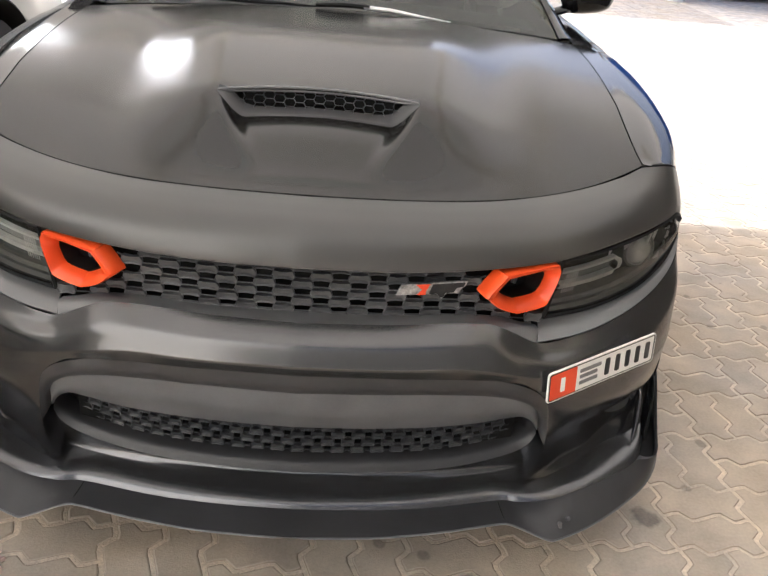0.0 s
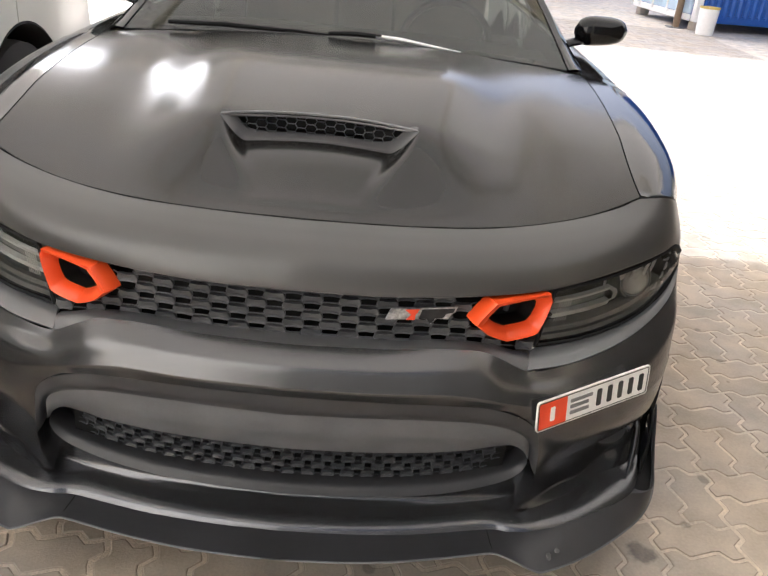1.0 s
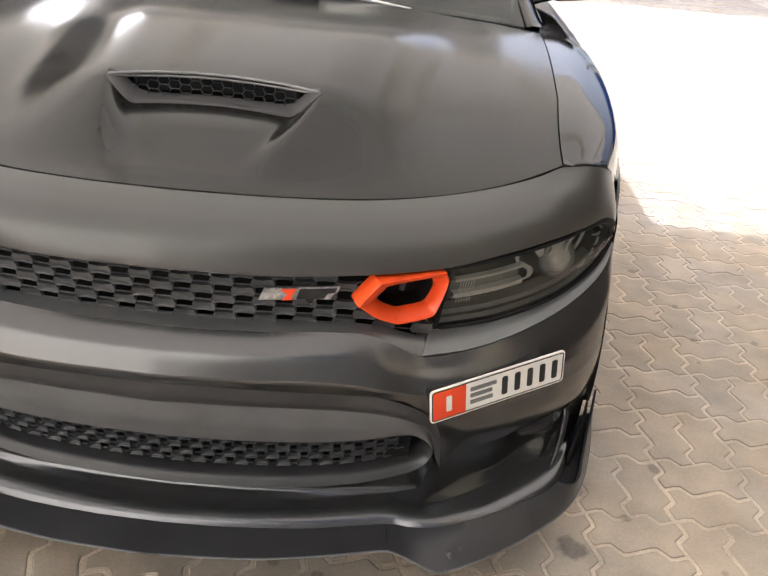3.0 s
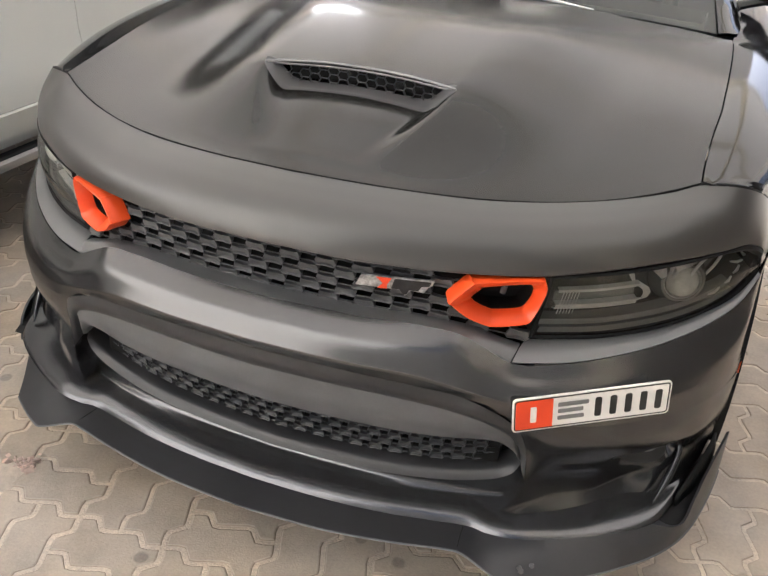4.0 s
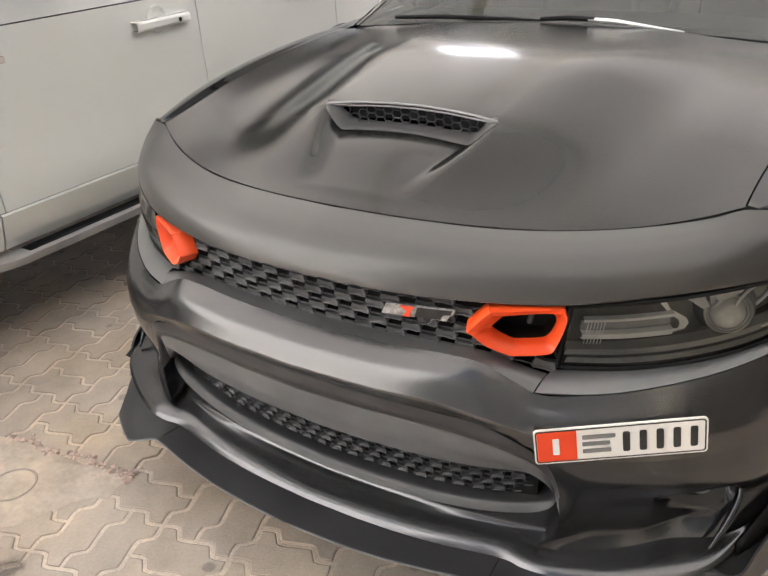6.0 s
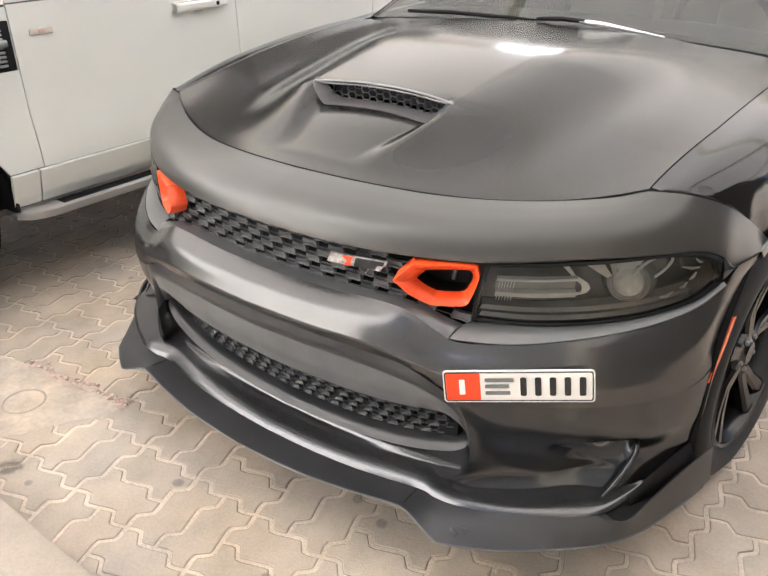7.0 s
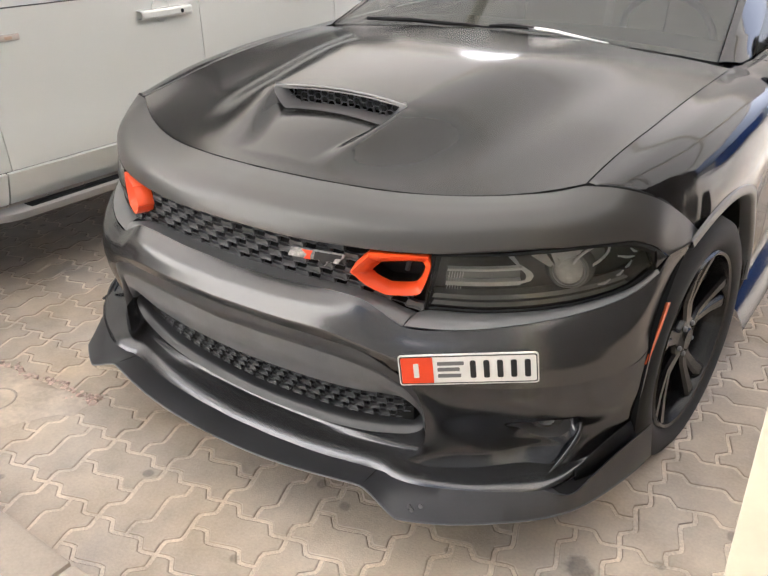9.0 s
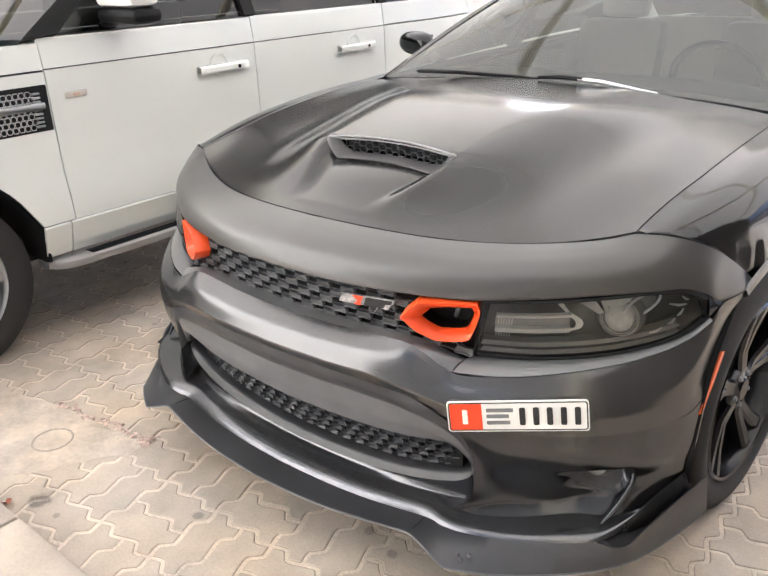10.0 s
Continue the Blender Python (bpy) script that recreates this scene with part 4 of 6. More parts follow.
WIDE_LINE = eased((.45, .62, .75, .90, 1.15, 1.35, 1.7, 2.6, 3.4, 3.95, 4.5, 4.85), (.880, .942, .966, .984, .998, .996, .984, .966, .962, .975, .94, .86))


def flank_section(y):
    """Control points across the flank at y, from the hood's edge down to the sill."""
    top, edge, wide = (float(np.interp(y, *k)) for k in (TOP_LINE, EDGE_LINE, WIDE_LINE))
    if y < 1.47:
        w = smooth(1.36, 1.46, y)
        near = float(np.interp(y, HOOD_SIDE[:, 0], HOOD_SIDE[:, 1])) + .0035
        top = top * w + hood_z(near - .004, max(y, .46), False) * (1 - w)
        edge = edge * w + near * (1 - w)
    return [(edge, top), (edge + (wide - edge) * .48, top - .008), (edge + (wide - edge) * .85, top - .042), (wide - .004, top - .12), (wide + .002, top - .22),
            (wide - .012, top - .36), (wide - .010, .50), (wide - .012, .36), (wide - .03, .25)]


def flank(s):
    for name, y0, y1, lab in (("fender", .452, 1.595, "glossy black front fender"), ("front_door", 1.602, 2.62, "glossy black front door"),
                              ("rear_door", 2.627, 3.50, "glossy black rear door"), ("quarter_panel", 3.507, 4.85, "glossy black rear quarter panel")):
        ys = np.linspace(y0, y1, 70 if "door" not in name else 20)
        b2 = bmesh.new()
        grid = []
        for y in ys:
            sec = cr([(x, 0, z) for x, z in flank_section(y)], 48)
            x, z = sec[:, 0], sec[:, 2]
            low = .25
            for wy in WHEEL_Y:
                d = ARCH_R * ARCH_R - (y - wy) ** 2
                if d > 0:
                    low = max(low, .36 + math.sqrt(d))
            if name == "fender" and y < WHEEL_Y[0]:
                seam = np.interp(y, [p[1] for p in SIDE_SEAM], [p[2] for p in SIDE_SEAM])
                if y < .735:
                    low = max(low, seam)
            # squeeze the section so that it ends at low
            t = np.linspace(0, 1, 48)
            cut = np.interp(low, z[::-1], t[::-1]) if low > z[-1] else 1.0
            u = t * cut
            flare = 0.010 * smooth(.16, 0.0, np.interp(u, t, z) - low) if low > .3 and y > .62 and "door" not in name else 0
            pull = np.zeros(48)
            if name == "fender" and y < .735:
                pull = (np.interp(y, [p[1] for p in SIDE_SEAM], [p[0] for p in SIDE_SEAM]) - np.interp(u[-1], t, x)) * np.linspace(0, 1, 48) ** 2
                flare = 0
            x = x + np.interp(t, u, pull)
            grid.append([(s * (np.interp(k, t, x) + (flare[i] if not np.isscalar(flare) else 0)), y, np.interp(k, t, z)) for i, k in enumerate(u)])
        add_grid(b2, grid)
        made = part(name, b2, "side", car, lab, thick=.012, out=(s, 0, .2), angle=50)
        if "door" in name:
            b2 = bmesh.new()
            yy = y1 - .16
            add_box(b2, (-.012, -.10, -.012), (.016, .10, .012), .006, Matrix.Translation((s * .975, yy, .86)))
            part("door_handle", b2, "side", made)
        if name == "fender":
            b2 = bmesh.new()
            m = Matrix.Translation((s * .996, 1.40, .86)) @ Vector((s, 0, .15)).to_track_quat("X", "Z").to_matrix().to_4x4()
            add_lathe(b2, [(.034, -.002), (.034, .004), (.028, .006), (.022, .003), (0, .004)], m, 32)
            part("fender_badge", b2, "badge", made, "round dark badge on the fender")
    # wheel arch liners
    for wy in WHEEL_Y:
        b2 = bmesh.new()
        lip = []
        for a in np.linspace(.06 if wy > 2 else 1.02, math.pi - .06, 40):
            yy, zz = wy - ARCH_R * math.cos(a), .36 + ARCH_R * math.sin(a)
            sec = cr([(px, 0, pz) for px, pz in flank_section(yy)], 48)
            xx = float(np.interp(-zz, -sec[:, 2], sec[:, 0])) + .0105
            lip.append([(s * (xx + dx), wy - (ARCH_R + dr) * math.cos(a), .36 + (ARCH_R + dr) * math.sin(a)) for dr, dx in ((.030, -.004), (.027, .003), (.008, .006), (.0, .003), (-.004, -.006), (-.002, -.035))])
        add_grid(b2, lip)
        part("arch_lip", b2, "ledge", car, "dull grey wheel-arch flange", out=(s, 0, .3), angle=50)
        b2 = bmesh.new()
        an = np.linspace(-.15, math.pi + .15, 30)
        add_grid(b2, [[(s * xx, wy - (ARCH_R + .01) * math.cos(a), .36 + (ARCH_R + .01) * math.sin(a)) for a in an] for xx in (.955, .80, .62)])
        part("arch_liner", b2, "black", car)
    # side skirt
    b2 = bmesh.new()
    add_grid(b2, [[(s * (x + .012 * math.sin(y)), y, z) for y in np.linspace(1.33, 3.53, 20)] for x, z in ((.93, .32), (.985, .265), (1.015, .205), (1.010, .19))])
    part("side_skirt", b2, "side", car, "glossy black side skirt", angle=40)
    b2 = bmesh.new()
    add_grid(b2, sided(np.array([cr([(.951, .482, .488), (.9545, .528, .552), (.953, .590, .610)], 10), cr([(.954, .495, .486), (.9575, .541, .549), (.956, .602, .607)], 10)]), s))
    part("side_reflector", b2, "amber", car, "slim orange side reflector", thick=.006)


for s in (1, -1):
    flank(s)
    bm = bmesh.new()
    add_tube(bm, sided(np.array(cr(SIDE_SEAM, 40)) + (-.006, .004, -.002), s), .007, 6)
    part("seam_liner", bm, "black", car)

# bumper sides behind the wheel-arch line are part of the corner; the arch lip closes the edge
# cabin
WS = [  # windscreen rows from the cowl up, middle outwards
    [(0, 1.520, 1.044), (.3, 1.508, 1.043), (.6, 1.475, 1.034), (.765, 1.450, 1.026)],
    [(0, 1.86, 1.215), (.3, 1.855, 1.212), (.56, 1.850, 1.202), (.705, 1.850, 1.185)],
    [(0, 2.22, 1.385), (.3, 2.225, 1.380), (.52, 2.240, 1.365), (.630, 2.260, 1.340)]]
bm = bmesh.new()
add_grid(bm, both(skin(WS, 30, 8)))
pane = part("windscreen", bm, "glass", car, "tinted windscreen", out=(0, -1, 1))
pane.visible_shadow = False
ROOF = [[(0, 2.225, 1.392), (.3, 2.23, 1.387), (.52, 2.245, 1.370), (.635, 2.265, 1.345)],
        [(0, 2.65, 1.455), (.3, 2.65, 1.447), (.53, 2.65, 1.425), (.645, 2.65, 1.385)],
        [(0, 3.2, 1.462), (.3, 3.2, 1.455), (.53, 3.2, 1.432), (.640, 3.2, 1.390)],
        [(0, 3.75, 1.385), (.3, 3.74, 1.378), (.50, 3.72, 1.360), (.60, 3.70, 1.330)]]
bm = bmesh.new()
add_grid(bm, both(skin(ROOF, 24, 6)))
part("roof", bm, "side", car, "glossy black roof", thick=.02, out=(0, 0, 1))
REARGLASS = [[(0, 3.76, 1.385), (.3, 3.75, 1.378), (.50, 3.73, 1.358), (.60, 3.71, 1.328)], [(0, 4.40, 1.10), (.3, 4.39, 1.098), (.55, 4.36, 1.09), (.70, 4.33, 1.07)]]
bm = bmesh.new()
add_grid(bm, both(skin(REARGLASS, 24, 6)))
part("rear_window", bm, "glass", car, "tinted rear window", out=(0, 1, 1))
bm = bmesh.new()
add_grid(bm, both(skin([[(0, 4.40, 1.098), (.4, 4.39, 1.094), (.78, 4.34, 1.055)], [(0, 4.75, 1.10), (.4, 4.74, 1.09), (.74, 4.70, 1.04)], [(0, 4.98, 1.10), (.4, 4.96, 1.09), (.70, 4.86, 1.02)],
                        [(0, 5.00, .92), (.4, 4.98, .91), (.72, 4.86, .90)], [(0, 5.02, .6), (.4, 5.0, .6), (.85, 4.85, .6)], [(0, 4.98, .25), (.4, 4.96, .25), (.82, 4.84, .25)]], 24, 5, sharp=(2, 3))))
part("boot_and_tail", bm, "side", car, "glossy black boot lid and tail", out=(0, 1, .3))
for s in (1, -1):
    # pillars, side glass
    b2 = bmesh.new()
    rows = [sided(cr(k, 20), s) for k in ([(.770, 1.452, 1.028), (.708, 1.850, 1.188), (.632, 2.262, 1.345)], [(.790, 1.462, 1.030), (.730, 1.865, 1.196), (.652, 2.275, 1.348)],
                                          [(.826, 1.50, 1.024), (.760, 1.93, 1.168), (.668, 2.33, 1.330)], [(.836, 1.60, 1.028), (.772, 1.99, 1.150), (.672, 2.40, 1.325)])]
    add_grid(b2, np.array(rows))
    part("a_pillar", b2, "side", car, thick=.01, out=(s, -.5, .5))
    b2 = bmesh.new()
    add_grid(b2, sided(np.array([cr([(.836, 1.62, 1.030), (.842, 2.4, 1.050), (.83, 3.3, 1.068), (.80, 4.2, 1.07)], 30), cr([(.772, 1.99, 1.148), (.675, 2.42, 1.32), (.655, 3.1, 1.382), (.62, 3.70, 1.33)], 30)]), s))
    pane = part("side_window", b2, "glass", car, "tinted side windows", out=(s, 0, 0))
    pane.visible_shadow = False
    b2 = bmesh.new()
    add_grid(b2, sided(np.array([cr([(.843, 2.56, 1.05), (.655, 2.60, 1.385)], 6), cr([(.843, 2.68, 1.05), (.655, 2.70, 1.387)], 6)]), s))
    part("b_pillar", b2, "black", car, thick=.02)
    # mirror
    b2 = bmesh.new()
    rows = []
    for k in range(13):
        w = k / 12
        a = max(1 - abs(2 * w - 1) ** 3.2, .02) ** .42
        cx, cy, cz = .875 + .215 * w, 1.945 + .03 * w, 1.103 + .010 * w
        rows.append([(s * cx, cy + .055 * a * math.cos(t) * (1.15 if math.cos(t) < 0 else .55), cz + .062 * a * (1 - .18 * w) * np.sign(math.sin(t)) * abs(math.sin(t)) ** .75) for t in np.linspace(0, math.tau, 24, endpoint=False)])
    add_grid(b2, rows, close=True)
    mirror = part("wing_mirror", b2, "side", car, "glossy black wing mirror", angle=60)
    b2 = bmesh.new()
    add_tube(b2, [(s * .80, 1.90, 1.040), (s * .86, 1.925, 1.056), (s * .93, 1.945, 1.075)], [.03, .026, .03], 10, flat=.6)
    part("mirror_arm", b2, "side", mirror)
    b2 = bmesh.new()
    add_grid(b2, [[(s * (.905 + .16 * w), 1.978 + .012 * w, 1.11 + .04 * k) for w in np.linspace(0, 1, 8)] for k in (-1, 0, 1)])
    part("mirror_glass", b2, "chrome", mirror)
# cowl and wipers
bm = bmesh.new()
add_grid(bm, both(skin([[(0, 1.460, 1.030), (.4, 1.445, 1.026), (.79, 1.415, 1.006)], [(0, 1.50, 1.028), (.4, 1.49, 1.024), (.785, 1.45, 1.010)], [(0, 1.54, 1.040), (.4, 1.525, 1.038), (.78, 1.47, 1.024)]], 24, 3)))
part("cowl", bm, "black", car, out=(0, 0, 1))
for a, c, tone in (((-.07, 1.505, 1.066), (.115, 1.50, 1.072), "trim"), ((-.62, 1.480, 1.058), (-.24, 1.515, 1.060), "black")):
    bm = bmesh.new()
    a, c = Vector(a), Vector(c)
    d = (c - a).normalized()
    add_tube(bm, [a, a.lerp(c, .5) + Vector((0, .004, .004)), c], [.009, .012, .010], 8, flat=.8)
    w = part("wiper", bm, "black", car, "wiper arm along the cowl")
    bm = bmesh.new()
    end = Vector((.395, 1.490, 1.047)) if tone == "trim" else c + Vector((.20, .008, -.002))
    add_tube(bm, [c - d * .02, c.lerp(end, .25) + Vector((0, 0, .002)), c.lerp(end, .6), end], [.010, .010, .007, .002], 8, flat=.7)
    part("wiper_blade", bm, "bright" if tone == "trim" else "black", w, "pale metal wiper blade" if tone == "trim" else "")
# inside
bm = bmesh.new()
add_grid(bm, both(skin([[(0, 1.60, 1.045), (.4, 1.59, 1.042), (.72, 1.56, 1.03)], [(0, 1.95, 1.02), (.4, 1.95, 1.02), (.74, 1.93, 1.0)], [(0, 2.05, .90), (.4, 2.05, .90), (.74, 2.05, .88)], [(0, 2.0, .5), (.4, 2.0, .5), (.74, 2.0, .5)]], 16, 4)))
part("dashboard", bm, "dash", car, out=(0, 0, 1))
bm = bmesh.new()
add_lathe(bm, [(.185 + .015 * math.cos(t), .015 * math.sin(t)) for t in np.linspace(0, math.tau, 10)], Matrix.Translation((.38, 2.18, .98)) @ Vector((0, 1, .45)).to_track_quat("X", "Z").to_matrix().to_4x4(), 30)
part("steering_wheel", bm, "dash", car)
for x in (-.38, .38):
    bm = bmesh.new()
    add_box(bm, (x - .25, 2.35, .45), (x + .25, 2.85, .62), .06)
    add_box(bm, (-.24, -.07, 0), (.24, .07, .58), .06, Matrix.Translation((x, 2.86, .60)) @ pose(0, 0, 0, -14, 0, 0))
    add_box(bm, (-.13, -.05, 0), (.13, .05, .17), .04, Matrix.Translation((x, 3.0, 1.17)) @ pose(0, 0, 0, -10, 0, 0))
    part("front_seat", bm, "seat", car, "beige front seat")
bm = bmesh.new()
add_box(bm, (-.62, 3.45, .45), (.62, 3.80, .62), .05)
add_box(bm, (-.62, -.07, 0), (.62, .07, .55), .06, Matrix.Translation((0, 3.85, .58)) @ pose(0, 0, 0, -18, 0, 0))
part("rear_seat", bm, "seat", car)
bm = bmesh.new()
add_box(bm, (-.80, .95, .22), (.80, 4.6, .42))
add_box(bm, (-.50, .16, .30), (.50, 1.5, .42))
part("floor_pan", bm, "black", car)


# wheels
def wheel(s, x, y, turn):
    m = pose(s * x, y, .362, 0, 0, turn) @ Matrix.Diagonal((s, 1, 1, 1))
    b2 = bmesh.new()
    add_lathe(b2, [(.270, -.215), (.300, -.235), (.345, -.225), (.360, -.19), (.362, -.11), (.360, -.04), (.350, -.012), (.325, .002), (.300, .002), (.278, -.006), (.266, -.016)], m, 72)
    made = part("wheel", b2, "tyre", car, "black alloy wheel with a low-profile tyre", angle=50)
    b2 = bmesh.new()
    add_lathe(b2, [(.268, -.010), (.262, -.004), (.254, -.008), (.250, -.03), (.240, -.06), (.235, -.20)], m, 72)
    part("rim_barrel", b2, "rim", made)
    b2 = bmesh.new()
    add_lathe(b2, [(.0, -.024), (.030, -.024), (.036, -.030), (.062, -.036), (.070, -.05), (.066, -.10)], m, 40)
    part("hub", b2, "rim", made)
    for k in range(5):
        a0 = k * math.tau / 5 + .25
        for off, w in ((-.13, 1), (.13, 1)):
            b2 = bmesh.new()
            rows = []
            for r, half, d in ((.055, .020, -.034), (.11, .017, -.040), (.18, .019, -.030), (.252, .026, -.014)):
                a = a0 + off * (.45 + .75 * (r / .25))
                rd, td = Vector((0, math.cos(a), math.sin(a))), Vector((0, -math.sin(a), math.cos(a)))
                rows.append([m @ (rd * r + td * h + Vector((d + e, 0, 0))) for h, e in ((-half, -.045), (-half, -.008), (-half * .55, 0), (half * .55, 0), (half, -.008), (half, -.045))])
            add_grid(b2, rows)
            part("spoke", b2, "rim", made, angle=30)
        b2 = bmesh.new()
        a = a0 + math.tau / 10
        add_lathe(b2, [(.0075, -.045), (.0075, -.029), (.005, -.025), (0, -.025)], m @ Matrix.Translation((0, .048 * math.cos(a), .048 * math.sin(a))), 8)
        part("wheel_nut", b2, "trim", made, "dull metal wheel nut")
    b2 = bmesh.new()
    add_lathe(b2, [(.07, -.10), (.175, -.10), (.178, -.105), (.178, -.125), (.07, -.125)], m, 48)
    part("brake_disc", b2, "silver", made, "grey brake disc")
    b2 = bmesh.new()
    add_grid(b2, [[m @ Vector((d, r * math.cos(a), r * math.sin(a))) for a in np.linspace(-.5, .5, 10)] for r, d in ((.13, -.085), (.13, -.075), (.205, -.075), (.205, -.11))])
    part("brake_caliper", b2, "silver", made)


for s in (1, -1):
    wheel(s, .978, WHEEL_Y[0] - .018, -4.5)
    wheel(s, .942, WHEEL_Y[1], 0)

# plate, fixed off-centre on the bumper: bars in place of its writing
PL = Vector((.5255, .0575, .539))
pr = (Vector((.798, .206, .5715)) - PL)
PLW = pr.length
pr.normalize()
pu = Vector((0, .04, 1)).normalized()
pn = pr.cross(pu).normalized()
pu = pn.cross(pr)
pm = Matrix((( pr.x, -pn.x, pu.x, PL.x), (pr.y, -pn.y, pu.y, PL.y), (pr.z, -pn.z, pu.z, PL.z), (0, 0, 0, 1)))


def rounded(x0, z0, x1, z1, r, n=5):
    out = []
    for cx, cz, a in ((x1 - r, z1 - r, 0), (x0 + r, z1 - r, 90), (x0 + r, z0 + r, 180), (x1 - r, z0 + r, 270)):
        out += [(cx + r * math.cos(radians(a + 90 * k / n)), cz + r * math.sin(radians(a + 90 * k / n))) for k in range(n + 1)]
    return out


def plate_piece(name, mat, outline, y, depth, parent, label=""):
    b2 = bmesh.new()
    add_prism(b2, outline, depth, pm @ Matrix.Translation((0, y, 0)))
    return part(name, b2, mat, parent, label)


W, H = PLW, .0385
plate = plate_piece("number_plate", "plate", rounded(0, -H, W, H, .008), -.004, .004, car, "white number plate with a red panel and dark bars")
b2 = bmesh.new()
o, i = rounded(.003, -H + .003, W - .003, H - .003, .006), rounded(.0055, -H + .0055, W - .0055, H - .0055, .005)
add_grid(b2, [[pm @ Vector((x, -.0048, z)) for x, z in o], [pm @ Vector((x, -.0048, z)) for x, z in i]], close=True)
part("plate_border", b2, "ink", plate, thick=.0006)
plate_piece("plate_panel", "plate_red", rounded(.006, -H + .006, .078, H - .006, .002), -.0052, .0012, plate, "red panel")
plate_piece("plate_bar", "plate", rounded(.034, -.018, .046, .018, .002), -.0062, .0012, plate)
for k, (z, w) in enumerate(((.016, .060), (.001, .050), (-.015, .052))):
    plate_piece("plate_bar", "ink_grey", rounded(.088, z - .0045, .088 + w, z + .0045, .002), -.0056, .0012, plate)
for k in range(5):
    x = .158 + k * .030
    plate_piece("plate_bar", "ink", rounded(x + .003, -.022, x + .016, .022, .004), -.0056, .0014, plate)


# ---- ground and setting ----
bm = bmesh.new()
add_grid(bm, [[(x, y, -.0015) for x in (-90, -20, -8, 0, 8, 20, 90)] for y in (-60, -20, -6, 0, 6, 20, 120)])
ground = tagged(part("ground", bm, "joint", out=(0, 0, 1)), "pale yard of wavy concrete pavers with cement joints", "ground", kind="structure")

bm = bmesh.new()
add_box(bm, (-30, -5.6, -.05), (30, -.67, .116))
sidewalk = tagged(part("pavement", bm, "joint"), "raised paved walkway behind the kerb", "pavement", kind="structure")

# canopy of shade cloth on cream steel posts
bm = bmesh.new()
CAN_Y = (-.62, 5.63)


def cloth_z(x, y):
    w = (y - CAN_Y[0]) / (CAN_Y[1] - CAN_Y[0])
    return 2.84 + .22 * math.sin(math.pi * (.15 + .55 * w)) + .03 * math.cos(x * 2.417) - .02 * w


add_grid(bm, [[(x, y, cloth_z(x, y)) for x in np.linspace(-12, 6.6, 64)] for y in np.linspace(*CAN_Y, 30)])
canopy = tagged(part("canopy", bm, "cloth", out=(0, 0, 1)), "beige shade-cloth canopy over the parking bays", "canopy", kind="structure")
for y in (-.60, .75, 2.1, 3.5, 5.60):
    bm = bmesh.new()
    add_tube(bm, [(x, y, cloth_z(x, y) - .055) for x in np.linspace(-12, 6.6, 40)], .038, 8)
    part("canopy_purlin", bm, "cream", canopy)
for x in (-11.7, -9.1, -6.5, -3.9, -1.3, 1.365, 3.9, 6.5):
    bm = bmesh.new()
    add_tube(bm, [(x, y, cloth_z(x, y) - .12) for y in np.linspace(*CAN_Y, 20)], .045, 8)
    part("canopy_rib", bm, "cream", canopy)


def column(x):
    root = thing("canopy_post", (x, -.175, 0), "cream painted square steel post with chipped stains", "post", "canopy posts")
    b2 = bmesh.new()
    add_box(b2, (x - .075, -.25, .0), (x + .075, -.10, 2.83), .006)
    part("shaft", b2, "cream", root)
    b2 = bmesh.new()
    add_box(b2, (x - .115, -.29, .0), (x + .115, -.06, .012), .003)
    part("base_plate", b2, "cream", root)
    for dx in (-.095, .095):
        for dy in (-.27, -.08):
            b2 = bmesh.new()
            add_lathe(b2, [(.012, .0), (.012, .014), (.006, .016), (.006, .03), (0, .031)], Matrix.Translation((x + dx, dy, .011)) @ pose(0, 0, 0, 0, -90, 0), 6)
            part("anchor_bolt", b2, "silver", root)


for x in (1.365, -6.5):
    column(x)

# far setting: unseen walls added to shape the hood's reflections, containers, post, drum
bm = bmesh.new()
add_box(bm, (3.8, 19, 0), (4.6, 19.25, 5.0))
add_box(bm, (-60, 25.5, 0), (-42, 25.8, 3.0))
add_box(bm, (-10.9, 25.5, 0), (3.8, 26, 14.0))
add_box(bm, (-14.5, 25.5, 0), (-10.9, 25.8, 8.6))
add_box(bm, (-42, 25.4, 0), (-14.5, 26, 12.0))
add_box(bm, (3.55, 19.25, 0), (3.8, 25.5, 5.0))
add_box(bm, (4.6, 26, 0), (60, 26.25, 3.0))
add_box(bm, (4.35, 19.25, 0), (4.6, 26.25, 3.0))
tagged(part("wall_far", bm, "wall"), "unseen cream wall blocks added to shape the hood's reflections", "wall", kind="structure")
# unseen cream wall, added to bounce sunlight onto the front of the car
bm = bmesh.new()
add_box(bm, (-40, -5.9, 0), (-1.4, -5.6, 18.0))
tagged(part("wall_behind", bm, "wall"), "unseen cream wall added to bounce light onto the car", "wall", kind="structure")
# unseen dark wall with a wing, added to dim light from the right
bm = bmesh.new()
add_box(bm, (-1.39, -5.95, 0), (40, -5.6, 12.0))
add_box(bm, (2.75, -5.6, 0), (3.15, -.8, 8.0))
add_box(bm, (2.75, -.8, 0), (3.15, 2.3, 2.62))
tagged(part("wall_behind_tall", bm, "wall_brown"), "unseen tall brown wall and wing added to hold back light", "wall", kind="structure")


